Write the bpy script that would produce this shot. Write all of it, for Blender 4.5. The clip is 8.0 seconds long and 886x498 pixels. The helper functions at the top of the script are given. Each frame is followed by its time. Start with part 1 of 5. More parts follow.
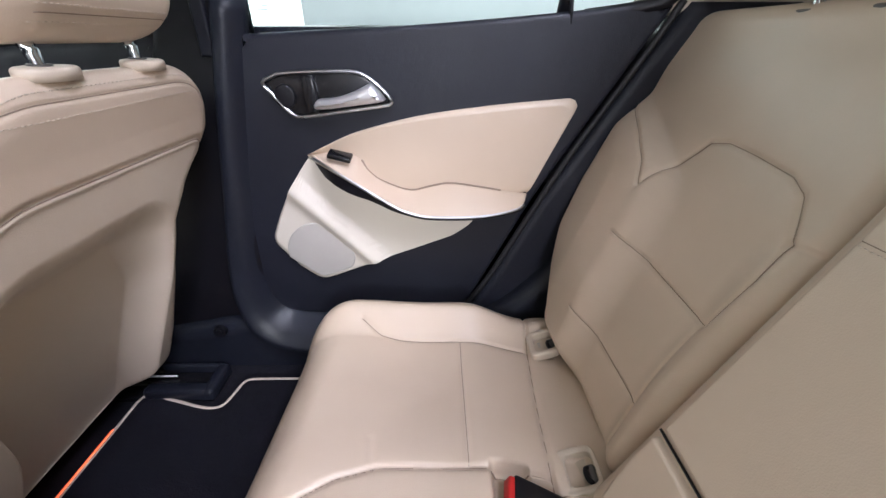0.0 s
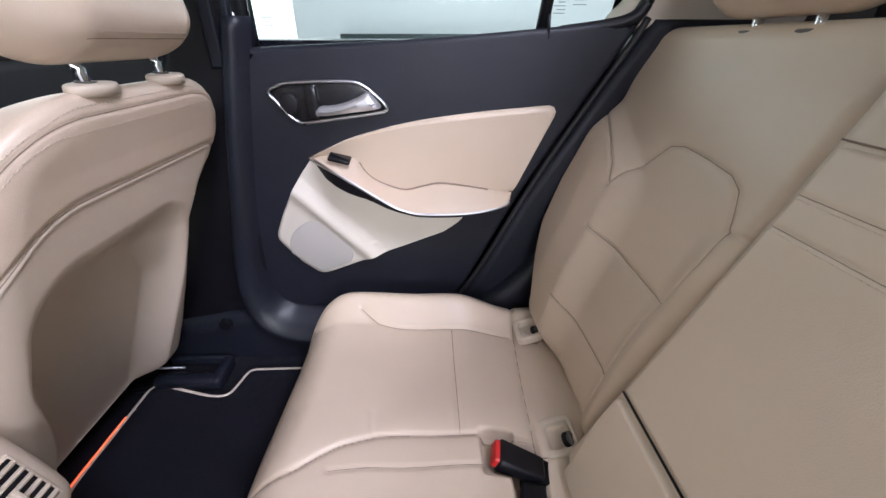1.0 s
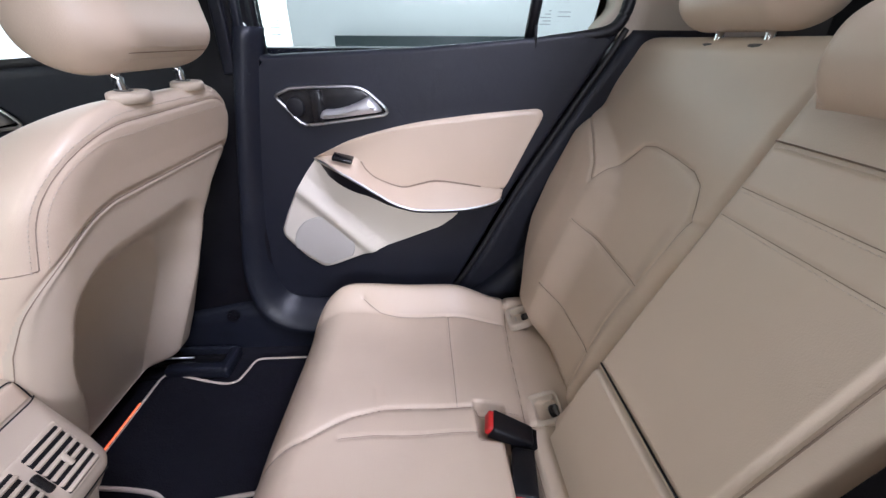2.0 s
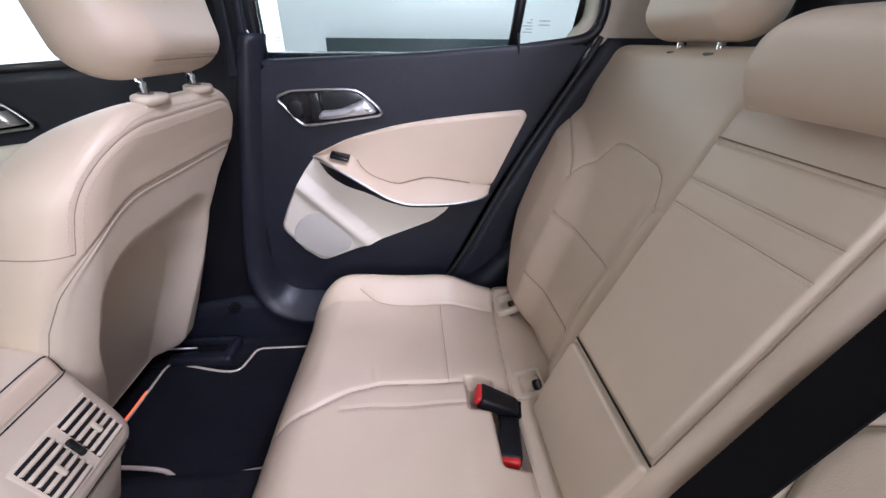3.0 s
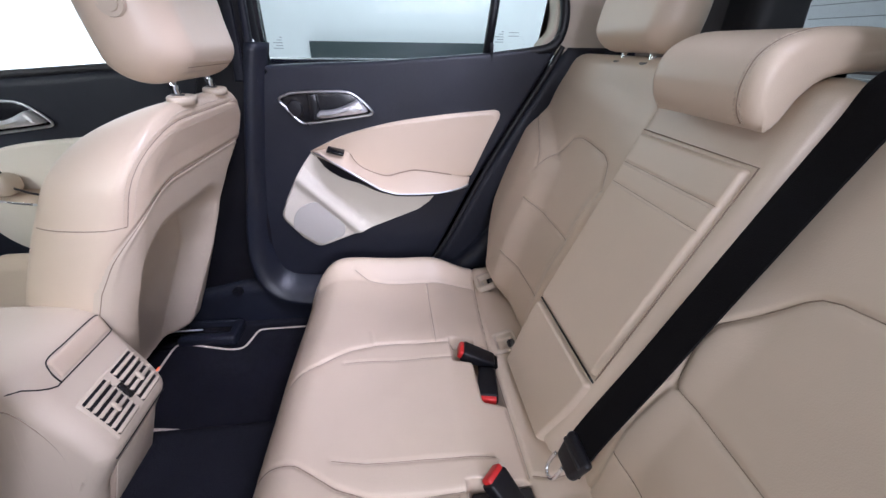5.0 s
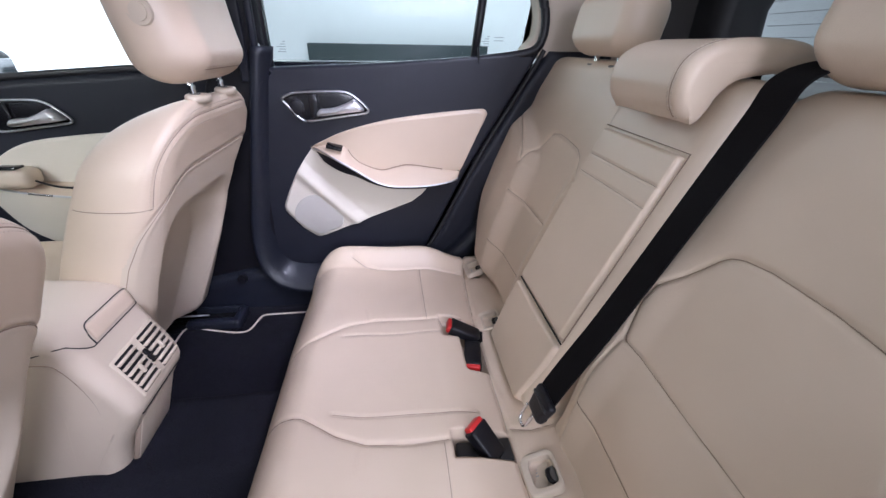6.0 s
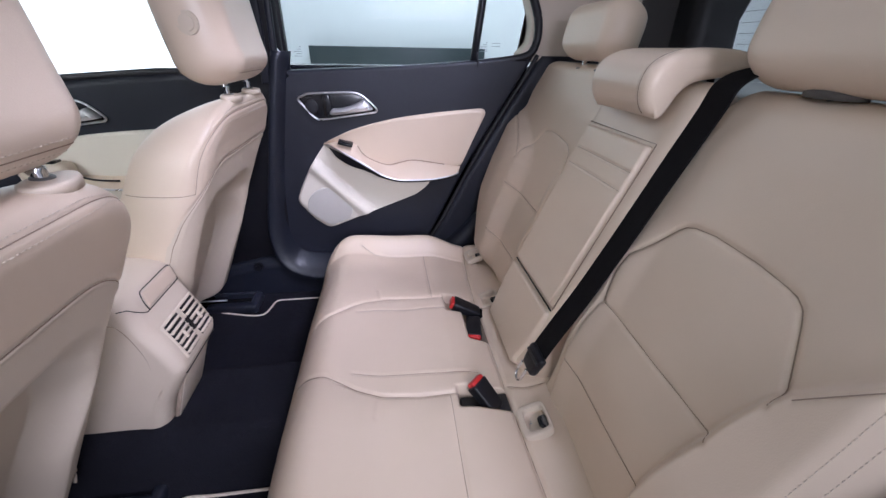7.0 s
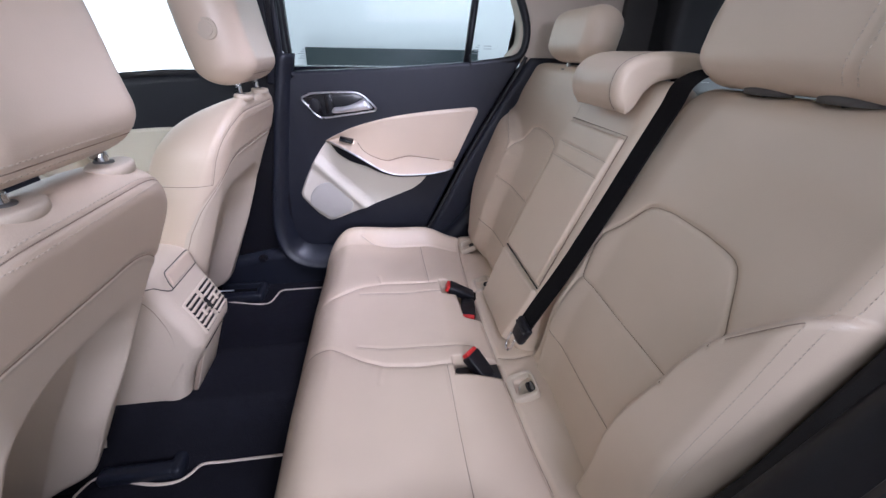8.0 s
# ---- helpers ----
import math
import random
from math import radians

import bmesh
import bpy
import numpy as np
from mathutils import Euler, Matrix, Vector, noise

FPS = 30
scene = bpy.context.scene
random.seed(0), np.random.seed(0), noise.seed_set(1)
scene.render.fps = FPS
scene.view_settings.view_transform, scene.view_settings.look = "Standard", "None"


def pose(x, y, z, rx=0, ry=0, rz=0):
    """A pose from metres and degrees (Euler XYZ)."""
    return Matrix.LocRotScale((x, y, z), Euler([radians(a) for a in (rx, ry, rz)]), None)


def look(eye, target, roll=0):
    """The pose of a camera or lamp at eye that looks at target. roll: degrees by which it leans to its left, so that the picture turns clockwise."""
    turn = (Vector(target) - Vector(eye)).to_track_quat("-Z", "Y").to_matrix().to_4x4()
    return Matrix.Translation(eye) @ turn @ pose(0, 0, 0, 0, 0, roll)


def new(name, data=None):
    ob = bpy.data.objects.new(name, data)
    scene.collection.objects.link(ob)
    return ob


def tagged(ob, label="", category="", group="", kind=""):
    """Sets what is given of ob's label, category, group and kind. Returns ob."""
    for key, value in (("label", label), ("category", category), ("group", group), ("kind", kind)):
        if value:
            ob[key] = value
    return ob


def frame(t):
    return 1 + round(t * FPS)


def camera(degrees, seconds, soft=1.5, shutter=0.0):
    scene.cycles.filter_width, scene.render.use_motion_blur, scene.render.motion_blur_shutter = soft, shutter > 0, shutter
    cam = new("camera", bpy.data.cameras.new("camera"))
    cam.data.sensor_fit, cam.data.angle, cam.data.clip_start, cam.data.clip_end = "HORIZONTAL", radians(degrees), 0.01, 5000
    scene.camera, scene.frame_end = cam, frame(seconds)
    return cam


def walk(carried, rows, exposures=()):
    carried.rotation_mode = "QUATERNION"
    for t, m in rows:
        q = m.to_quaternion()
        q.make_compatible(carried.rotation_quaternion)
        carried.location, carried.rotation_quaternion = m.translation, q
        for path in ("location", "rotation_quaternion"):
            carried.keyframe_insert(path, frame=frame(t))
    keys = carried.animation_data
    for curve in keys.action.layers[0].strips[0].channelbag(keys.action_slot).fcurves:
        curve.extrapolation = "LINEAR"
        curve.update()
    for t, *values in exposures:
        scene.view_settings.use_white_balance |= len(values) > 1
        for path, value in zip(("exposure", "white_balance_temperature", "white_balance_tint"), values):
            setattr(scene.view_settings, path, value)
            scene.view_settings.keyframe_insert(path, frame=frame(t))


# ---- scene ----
from mathutils.geometry import delaunay_2d_cdt

cam = camera(98.5, 8.0)
PATH = [
    (0.0, (-0.005, 0.056, 0.744), (0.017, 1.806, -0.224), 0.0),
    (0.5, (0.001, 0.026, 0.752), (0.042, 1.779, -0.212), 0.1),
    (1.0, (-0.006, -0.009, 0.763), (0.057, 1.744, -0.198), 0.1),
    (1.5, (-0.012, -0.037, 0.773), (0.067, 1.715, -0.189), 0.2),
    (3.0, (-0.019, -0.134, 0.788), (0.122, 1.617, -0.167), 0.5),
    (3.5, (-0.024, -0.157, 0.796), (0.139, 1.593, -0.158), 0.7),
    (4.0, (-0.034, -0.191, 0.797), (0.145, 1.558, -0.156), 0.7),
    (4.5, (-0.036, -0.223, 0.798), (0.169, 1.525, -0.151), 0.8),
    (6.0, (-0.028, -0.352, 0.808), (0.212, 1.397, -0.133), 1.0),
    (6.5, (-0.039, -0.399, 0.808), (0.206, 1.351, -0.129), 1.1),
    (7.0, (-0.058, -0.455, 0.816), (0.197, 1.295, -0.117), 1.1),
    (7.5, (-0.067, -0.495, 0.818), (0.2, 1.256, -0.113), 1.2),
    (8.0, (-0.072, -0.538, 0.82), (0.208, 1.211, -0.109), 1.1),
]
walk(cam, [(t, look(eye, target, roll)) for t, eye, target, roll in PATH], [(0.0, -0.19, 6120, 2), (1.5, -0.31, 5990, 4), (4.0, -0.28, 5880, 7), (6.2, -0.18, 5760, 8), (7.0, -0.33, 5730, 9), (8.0, -0.35, 5700, 9)])

# ---- light: a white hall round the car, bright and even ----
world = bpy.data.worlds.new("hall_light")
scene.world = world
world.use_nodes = True
back = world.node_tree.nodes["Background"]
back.inputs[0].default_value = (1.0, 0.985, 0.96, 1)
back.inputs[1].default_value = 0.35


# unseen broad lamps added to brighten cabin and wall: high over the open door's side, beyond the open door, along the
# far wall, and ahead of the car


def fill_lamp(eye, target, width, height, watts, colour=(1.0, 0.965, 0.92), spread=180):
    data = bpy.data.lights.new("fill_lamp", "AREA")
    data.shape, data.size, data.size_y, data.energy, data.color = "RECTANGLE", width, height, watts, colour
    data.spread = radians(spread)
    new("fill_lamp", data).matrix_world = look(eye, target)


fill_lamp((1.20, -1.0, 3.2), (0.0, 0.35, 0.2), 1.2, 0.8, 80, (1.0, 0.925, 1.13))
fill_lamp((0.40, -2.4, 1.30), (-0.10, 0.5, 0.25), 1.2, 0.5, 52, (1.0, 0.935, 1.03))
fill_lamp((0.4, 2.9, 3.7), (0.4, 4.2, 0.9), 3.0, 0.4, 66, (0.95, 1.0, 1.0), 120)
fill_lamp((-1.9, -1.9, 2.0), (-0.65, 0.5, 0.55), 1.2, 0.8, 5, spread=52)

# ---- materials ----


def material(name, colour, rough=0.5, metal=0.0, grain=0.0, grain_size=0.002, vary=0.06, coat=0.0, emit=None, strength=0.0, spec=0.5):
    m = bpy.data.materials.new(name)
    m.use_nodes = True
    nt = m.node_tree
    b = nt.nodes["Principled BSDF"]
    b.inputs["Base Color"].default_value = (*colour, 1)
    b.inputs["Roughness"].default_value = rough
    b.inputs["Metallic"].default_value = metal
    b.inputs["Coat Weight"].default_value = coat
    b.inputs["Specular IOR Level"].default_value = spec
    if emit:
        b.inputs["Emission Color"].default_value = (*emit, 1)
        b.inputs["Emission Strength"].default_value = strength
    if vary or grain:
        co = nt.nodes.new("ShaderNodeTexCoord")
        big = nt.nodes.new("ShaderNodeTexNoise")
        big.inputs["Scale"].default_value, big.inputs["Detail"].default_value = 9.0, 4.0
        nt.links.new(co.outputs["Object"], big.inputs["Vector"])
        ramp = nt.nodes.new("ShaderNodeMapRange")
        ramp.inputs["To Min"].default_value, ramp.inputs["To Max"].default_value = 1 - vary, 1 + vary
        nt.links.new(big.outputs["Fac"], ramp.inputs["Value"])
        mix = nt.nodes.new("ShaderNodeVectorMath")
        mix.operation = "SCALE"
        mix.inputs[0].default_value = colour
        nt.links.new(ramp.outputs["Result"], mix.inputs["Scale"])
        nt.links.new(mix.outputs["Vector"], b.inputs["Base Color"])
        rr = nt.nodes.new("ShaderNodeMapRange")
        rr.inputs["To Min"].default_value, rr.inputs["To Max"].default_value = max(rough - 0.08, 0.02), min(rough + 0.08, 1)
        nt.links.new(big.outputs["Fac"], rr.inputs["Value"])
        nt.links.new(rr.outputs["Result"], b.inputs["Roughness"])
    if grain:
        fine = nt.nodes.new("ShaderNodeTexVoronoi")
        fine.inputs["Scale"].default_value = 1 / grain_size
        nt.links.new(co.outputs["Object"], fine.inputs["Vector"])
        soft = nt.nodes.new("ShaderNodeTexNoise")
        soft.inputs["Scale"].default_value, soft.inputs["Detail"].default_value = 45.0, 3.0
        nt.links.new(co.outputs["Object"], soft.inputs["Vector"])
        add = nt.nodes.new("ShaderNodeMath")
        add.operation = "MULTIPLY_ADD"
        add.inputs[1].default_value = 3.5
        nt.links.new(soft.outputs["Fac"], add.inputs[0])
        nt.links.new(fine.outputs["Distance"], add.inputs[2])
        bump = nt.nodes.new("ShaderNodeBump")
        bump.inputs["Strength"].default_value, bump.inputs["Distance"].default_value = grain, 0.0006
        nt.links.new(add.outputs["Value"], bump.inputs["Height"])
        nt.links.new(bump.outputs["Normal"], b.inputs["Normal"])
    return m


LEATHER = material("beige_leather", (0.63, 0.515, 0.400), 0.345, grain=0.16, grain_size=0.0014, vary=0.05)
SHELL = material("beige_plastic", (0.58, 0.495, 0.395), 0.45, grain=0.25, grain_size=0.001, vary=0.03)
PALE = material("pale_beige_plastic", (0.70, 0.65, 0.56), 0.55, grain=0.2, grain_size=0.001, vary=0.03)
THREAD = material("beige_thread", (0.62, 0.53, 0.44), 0.7, vary=0.04)
DARK = material("dark_plastic", (0.0135, 0.015, 0.023), 0.42, grain=0.4, grain_size=0.0013, vary=0.10, spec=0.35)
SILLTRIM = material("blue_black_plastic", (0.012, 0.014, 0.022), 0.34, grain=0.25, grain_size=0.0013, vary=0.12, spec=0.35)
BLACK = material("black_trim", (0.006, 0.006, 0.009), 0.40, grain=0.2, grain_size=0.001, vary=0.12, spec=0.35)
GLOSS = material("black_gloss", (0.010, 0.010, 0.012), 0.18, vary=0.05)
RUBBER = material("black_rubber", (0.014, 0.014, 0.016), 0.55, vary=0.1)
CARPET = material("black_carpet", (0.011, 0.011, 0.015), 0.95, grain=1.0, grain_size=0.003, vary=0.25, spec=0.06)
WEBBING = material("black_webbing", (0.0045, 0.004, 0.0048), 0.75, grain=0.6, grain_size=0.0012, vary=0.10, spec=0.12)
CHROME = material("chrome", (0.75, 0.76, 0.78), 0.16, 1.0, vary=0.03)
SILVER = material("satin_silver", (0.66, 0.67, 0.69), 0.30, 1.0, vary=0.03)
LEVER = material("satin_silver_paint", (0.72, 0.72, 0.73), 0.38, 0.7, vary=0.03)
# dark brown for joints; on seams it stands for the crease's own shade
SEAM = material("seam_shade", (0.32, 0.25, 0.195), 0.85, vary=0.1, spec=0.1)
RED = material("red_plastic", (0.55, 0.02, 0.02), 0.38, vary=0.06)
GRILLE = material("speaker_mesh", (0.50, 0.48, 0.44), 0.6, grain=0.25, grain_size=0.0015, vary=0.04)
HEADLINER = material("beige_headliner", (0.50, 0.43, 0.36), 0.85, grain=0.4, grain_size=0.002, vary=0.05)
GREYWALL = material("grey_light_block", (0.60, 0.60, 0.60), 0.7, vary=0.05)
WHITE = material("white_hall", (0.80, 0.83, 0.84), 0.7, vary=0.03)
HALLFLOOR = material("pale_hall_floor", (0.64, 0.65, 0.65), 0.35, vary=0.10)
BOARD = material("dark_grey_board", (0.028, 0.042, 0.045), 0.4, vary=0.12)
LABEL = material("grey_print", (0.32, 0.36, 0.38), 0.6, vary=0)
PAINT = material("dark_car_paint", (0.012, 0.013, 0.020), 0.25, coat=0.6, vary=0.03)
ORANGE_GLOW = material("orange_light", (0.9, 0.25, 0.08), 0.5, emit=(1.0, 0.11, 0.04), strength=1.8, vary=0)
GLARE = material("white_glare", (0.8, 0.8, 0.8), 0.8, emit=(0.97, 0.99, 1.0), strength=2.0, vary=0)
SHELF = material("pale_grey_vinyl", (0.55, 0.58, 0.57), 0.25, grain=0.2, grain_size=0.002, vary=0.04)
SHADEGREY = material("shade_grey", (0.045, 0.042, 0.040), 0.8, grain=0.3, grain_size=0.002, vary=0.08)
GREYCAP = material("grey_plastic", (0.10, 0.095, 0.09), 0.45, vary=0.08)


def glass_material(name, tint):
    m = bpy.data.materials.new(name)
    m.use_nodes = True
    b = m.node_tree.nodes["Principled BSDF"]
    b.inputs["Base Color"].default_value = (*tint, 1)
    b.inputs["Roughness"].default_value = 0.0
    b.inputs["Transmission Weight"].default_value = 1.0
    b.inputs["IOR"].default_value = 1.13
    return m


GLASS = glass_material("clear_glass", (0.96, 0.98, 0.98))
TINTED = glass_material("tinted_glass", (0.93, 1.0, 0.98))

# ---- mesh tools ----


def thing(name, label, category, group="", kind="", at=(0, 0, 0)):
    ob = new(name)
    ob.location = at
    return tagged(ob, label, category, group, kind)


def obj(name, verts, faces, mat, parent=None, label="", smooth=True):
    me = bpy.data.meshes.new(name)
    me.from_pydata([tuple(map(float, v)) for v in verts], [], faces)
    me.materials.append(mat)
    me.update()
    if smooth:
        me.polygons.foreach_set("use_smooth", [True] * len(me.polygons))
    ob = new(name, me)
    if parent:
        ob.parent = parent
        if not parent.parent:
            ob.matrix_parent_inverse = Matrix.Translation(-parent.location)
    if label:
        tagged(ob, label)
    return ob


def part(name, bm, mat, parent, label="", smooth=True):
    bmesh.ops.recalc_face_normals(bm, faces=bm.faces)
    verts = [v.co.copy() for v in bm.verts]
    bm.verts.index_update()
    faces = [[v.index for v in f.verts] for f in bm.faces]
    bm.free()
    ob = obj(name, verts, faces, mat, parent, label, smooth)
    return ob


def auto(ob, angle=35):
    """Sharp edges where two flat faces meet."""
    me = ob.data
    me.set_sharp_from_angle(angle=radians(angle))
    return ob


def box(lo, hi, bevel=0.004, segments=2, m=None, taper=None):
    bm = bmesh.new()
    bmesh.ops.create_cube(bm, size=1)
    lo, hi = Vector(lo), Vector(hi)
    for v in bm.verts:
        v.co = Vector([(lo[i] + hi[i]) / 2 + v.co[i] * (hi[i] - lo[i]) for i in range(3)])
    if taper:
        taper(bm)
    if bevel:
        bmesh.ops.bevel(bm, geom=bm.edges[:], offset=bevel, segments=segments, profile=0.5, affect="EDGES")
    if m:
        bmesh.ops.transform(bm, matrix=m, verts=bm.verts)
    return bm


def smooth_line(pts, n=10, closed=False):
    """A Catmull-Rom line through the points."""
    p = [Vector(q) for q in pts]
    out = []
    count = len(p) if closed else len(p) - 1
    for i in range(count):
        a, b, c, d = (p[(i + k) % len(p)] if closed else p[min(max(i + k, 0), len(p) - 1)] for k in (-1, 0, 1, 2))
        for j in range(n):
            u = j / n
            out.append(0.5 * ((2 * b) + (c - a) * u + (2 * a - 5 * b + 4 * c - d) * u * u + (3 * b - a - 3 * c + d) * u ** 3))
    if not closed:
        out.append(p[-1])
    return out


def tube(pts, r, sides=8, closed=False, flat=1.0, ends=True):
    """A round bar along a line of points; flat squeezes it."""
    pts = [Vector(q) for q in pts]
    bm = bmesh.new()
    n = len(pts)
    rings = []
    up = Vector((0, 0, 1))
    for i, q in enumerate(pts):
        a, b = pts[(i - 1) % n if closed else max(i - 1, 0)], pts[(i + 1) % n if closed else min(i + 1, n - 1)]
        d = (b - a).normalized()
        if abs(d.dot(up)) > 0.95:
            s = d.cross(Vector((0, 1, 0))).normalized()
        else:
            s = d.cross(up).normalized()
        k = s.cross(d)
        rings.append([bm.verts.new(q + s * r * math.cos(2 * math.pi * j / sides) + k * r * flat * math.sin(2 * math.pi * j / sides)) for j in range(sides)])
    for i in range(n if closed else n - 1):
        u, v = rings[i], rings[(i + 1) % n]
        for j in range(sides):
            bm.faces.new((u[j], u[(j + 1) % sides], v[(j + 1) % sides], v[j]))
    if ends and not closed:
        bm.faces.new(rings[0])
        bm.faces.new(rings[-1])
    return bm


def plate(outline, depth, axis, base, bevel=0.004, segments=3, dish=0.0):
    """A plate with a given outline, in the plane across an axis, that stands depth proud of base, with rounded front edges."""
    bm = bmesh.new()
    idx = {"x": (1, 2, 0), "y": (0, 2, 1), "z": (0, 1, 2)}[axis]

    def at(u, v, w):
        c = [0, 0, 0]
        c[idx[0]], c[idx[1]], c[idx[2]] = u, v, w
        return Vector(c)

    pts = [Vector((p[0], p[1])) for p in outline]
    n = len(pts)
    area = sum(pts[i].x * pts[(i + 1) % n].y - pts[(i + 1) % n].x * pts[i].y for i in range(n))
    if area < 0:
        pts.reverse()

    def inset(d):
        out = []
        for i in range(n):
            a, b, c = pts[i - 1], pts[i], pts[(i + 1) % n]
            e, f = (b - a).normalized(), (c - b).normalized()
            m = (Vector((-e.y, e.x)) + Vector((-f.y, f.x)))
            m = m.normalized() if m.length > 1e-6 else Vector((-e.y, e.x))
            k = max(m.dot(Vector((-e.y, e.x))), 0.5)
            out.append(b + m * d / k)
        return out

    sign = 1 if depth > 0 else -1
    bevel = min(bevel, abs(depth))
    rings = [[bm.verts.new(at(p.x, p.y, base)) for p in pts]]
    for j in range(segments + 1):
        ang = j / segments * math.pi / 2
        lev = inset(bevel * (1 - math.cos(ang)))
        h = abs(depth) - bevel + bevel * math.sin(ang)
        rings.append([bm.verts.new(at(p.x, p.y, base + sign * h)) for p in lev])
    if bevel >= 0.008 and abs(depth) >= 0.04 and bevel < abs(depth) * 0.95:   # a narrow flat border keeps the face's shading even
        rings.append([bm.verts.new(at(p.x, p.y, base + sign * abs(depth))) for p in inset(bevel + 0.0025)])
    for a, b in zip(rings, rings[1:]):
        for i in range(n):
            bm.faces.new((a[i], a[(i + 1) % n], b[(i + 1) % n], b[i]))
    bot = bm.faces.new(rings[0])
    bmesh.ops.triangulate(bm, faces=[bot])
    rim = [(v.co[idx[0]], v.co[idx[1]]) for v in rings[-1]]
    us, vs = [p[0] for p in rim], [p[1] for p in rim]
    inner = []
    if max(us) - min(us) > 0.3:   # inner points keep the triangles of a wide face even
        for u in np.arange(min(us) + 0.015, max(us), 0.03):
            for v in np.arange(min(vs) + 0.015, max(vs), 0.03):
                if near(np.float64(u), np.float64(v), rim + rim[:1]) > 0.012:
                    inner.append(Vector((u, v)))
    flat, _, tris, _, _, _ = delaunay_2d_cdt([Vector(p) for p in rim] + inner, [], [list(range(n))], 1, 1e-7)
    made = [rings[-1][i] if i < n else bm.verts.new(at(p.x, p.y, base + depth)) for i, p in enumerate(flat)]
    for t in tris:
        bm.faces.new([made[i] for i in t])
    return bm


def curve2(pts, n=6, closed=True):
    return [(p.x, p.y) for p in smooth_line([(a, b, 0) for a, b in pts], n, closed)]


def near(a, b, line):
    """How far the points (a, b) are from a line of points (numpy)."""
    best = np.full(a.shape, 9.0)
    for (x0, y0), (x1, y1) in zip(line, line[1:]):
        dx, dy = x1 - x0, y1 - y0
        u = np.clip(((a - x0) * dx + (b - y0) * dy) / (dx * dx + dy * dy + 1e-12), 0, 1)
        best = np.minimum(best, np.hypot(a - x0 - u * dx, b - y0 - u * dy))
    return best


def groove(a, b, line, depth=0.003, width=0.003, puff=0.0, reach=0.03):
    """A sewn seam: a narrow valley, with the cover puffed up on both sides."""
    d = near(a, b, line)
    return -depth * np.exp(-(d / width) ** 2) - puff * np.exp(-d / reach)


def step(x):
    x = np.clip(x, 0, 1)
    return x * x * (3 - 2 * x)


SURFACE = {}   # the face of the newest block of each name


def pad(name, mat, parent, width, b0, b1, front, behind, radius, corner, extra=None, extra_back=None, frame_at=None, nu=90, nv=100, label="", regions=(), back_regions=(), width_r=None, corner_low=None):
    """An upholstered block. width(b): the half-width at the height b (numpy); width_r: that of the +a half, where it differs. It swells from its rim to the thickness front and behind,
    with rounded edges; extra(a, b) shapes its face, extra_back its back. frame_at: origin, across, up, out.
    regions: (name, material, label, test(a, b)) for pieces of the cover that are sewn on, each a part of its own."""
    q = np.linspace(-1, 1, nu)
    s = np.sign(q) * (1 - (1 - np.abs(q)) ** 1.5)
    q = np.linspace(-1, 1, nv)
    t = np.sign(q) * (1 - (1 - np.abs(q)) ** 1.5)
    b = (b0 + b1) / 2 + t * (b1 - b0) / 2
    S, B = np.meshgrid(s, b)
    d_end = np.minimum(B - b0, b1 - B)
    low = corner if corner_low is None else corner_low
    turn = np.where(B - b0 < b1 - B, low, corner)
    c = np.clip(turn - d_end, 0, turn)
    cut = turn - np.sqrt(np.maximum(turn ** 2 - c ** 2, 0))
    W = np.where(S < 0, width(B), (width_r or width)(B)) - cut
    A = S * W
    def swell(a, b):
        """How far the cover stands out, 0 at the rim to 1: round along the true distance where the corners are wide, else a blend of the two nearest rims."""
        ends = np.minimum(b - b0, b1 - b)
        rr = np.where(b - b0 < b1 - b, low, corner)
        full = np.where(a < 0, width(b), (width_r or width)(b))
        qx, qy = np.abs(a) - (full - rr), rr - ends
        true = rr - np.hypot(np.maximum(qx, 0), np.maximum(qy, 0)) - np.minimum(np.maximum(qx, qy), 0)
        kt = np.clip(1 - true / radius, 0, 1) ** 2
        cc = np.clip(qy, 0, rr)
        sides = full - rr + np.sqrt(np.maximum(rr ** 2 - cc ** 2, 0)) - np.abs(a)
        kb = np.clip(1 - sides / radius, 0, 1) ** 2 + np.clip(1 - ends / radius, 0, 1) ** 2
        return np.sqrt(np.clip(1 - np.where(rr >= radius, kt, kb), 0, 1))

    h = swell(A, B)
    h[0], h[-1], h[:, 0], h[:, -1] = 0, 0, 0, 0
    F = h * (front + (extra(A, B) if extra else 0))
    K = -h * (behind + (extra_back(A, B) if extra_back else 0))
    o, ax, up, out = (np.array(v, float) for v in frame_at)

    def place(N):
        return o + A[..., None] * ax + B[..., None] * up + N[..., None] * out

    def point(a, b, lift=0.0, back=False):
        """A point on the finished face (or back), lift metres proud of it."""
        a, b = np.float64(a), np.float64(b)
        hh = float(swell(a, b))
        n = -hh * (behind + (extra_back(a, b) if extra_back else 0)) - lift if back else hh * (front + (extra(a, b) if extra else 0)) + lift
        return Vector(o + a * ax + b * up + n * out)

    SURFACE[name] = point
    pf, pk = place(F).reshape(-1, 3), place(K).reshape(-1, 3)
    verts = list(pf)
    rim = np.zeros((nv, nu), bool)
    rim[0], rim[-1], rim[:, 0], rim[:, -1] = True, True, True, True
    rim = rim.reshape(-1)
    back_index = {}
    for i in range(nu * nv):
        if rim[i]:
            back_index[i] = i
        else:
            back_index[i] = len(verts)
            verts.append(pk[i])
    mid = lambda G: (G[:-1, :-1] + G[1:, :-1] + G[:-1, 1:] + G[1:, 1:]) / 4
    ma, mb = mid(A), mid(B)
    owner = np.zeros(ma.shape, int)
    owner_back = np.zeros(ma.shape, int)
    pieces = [(name, mat, label)]
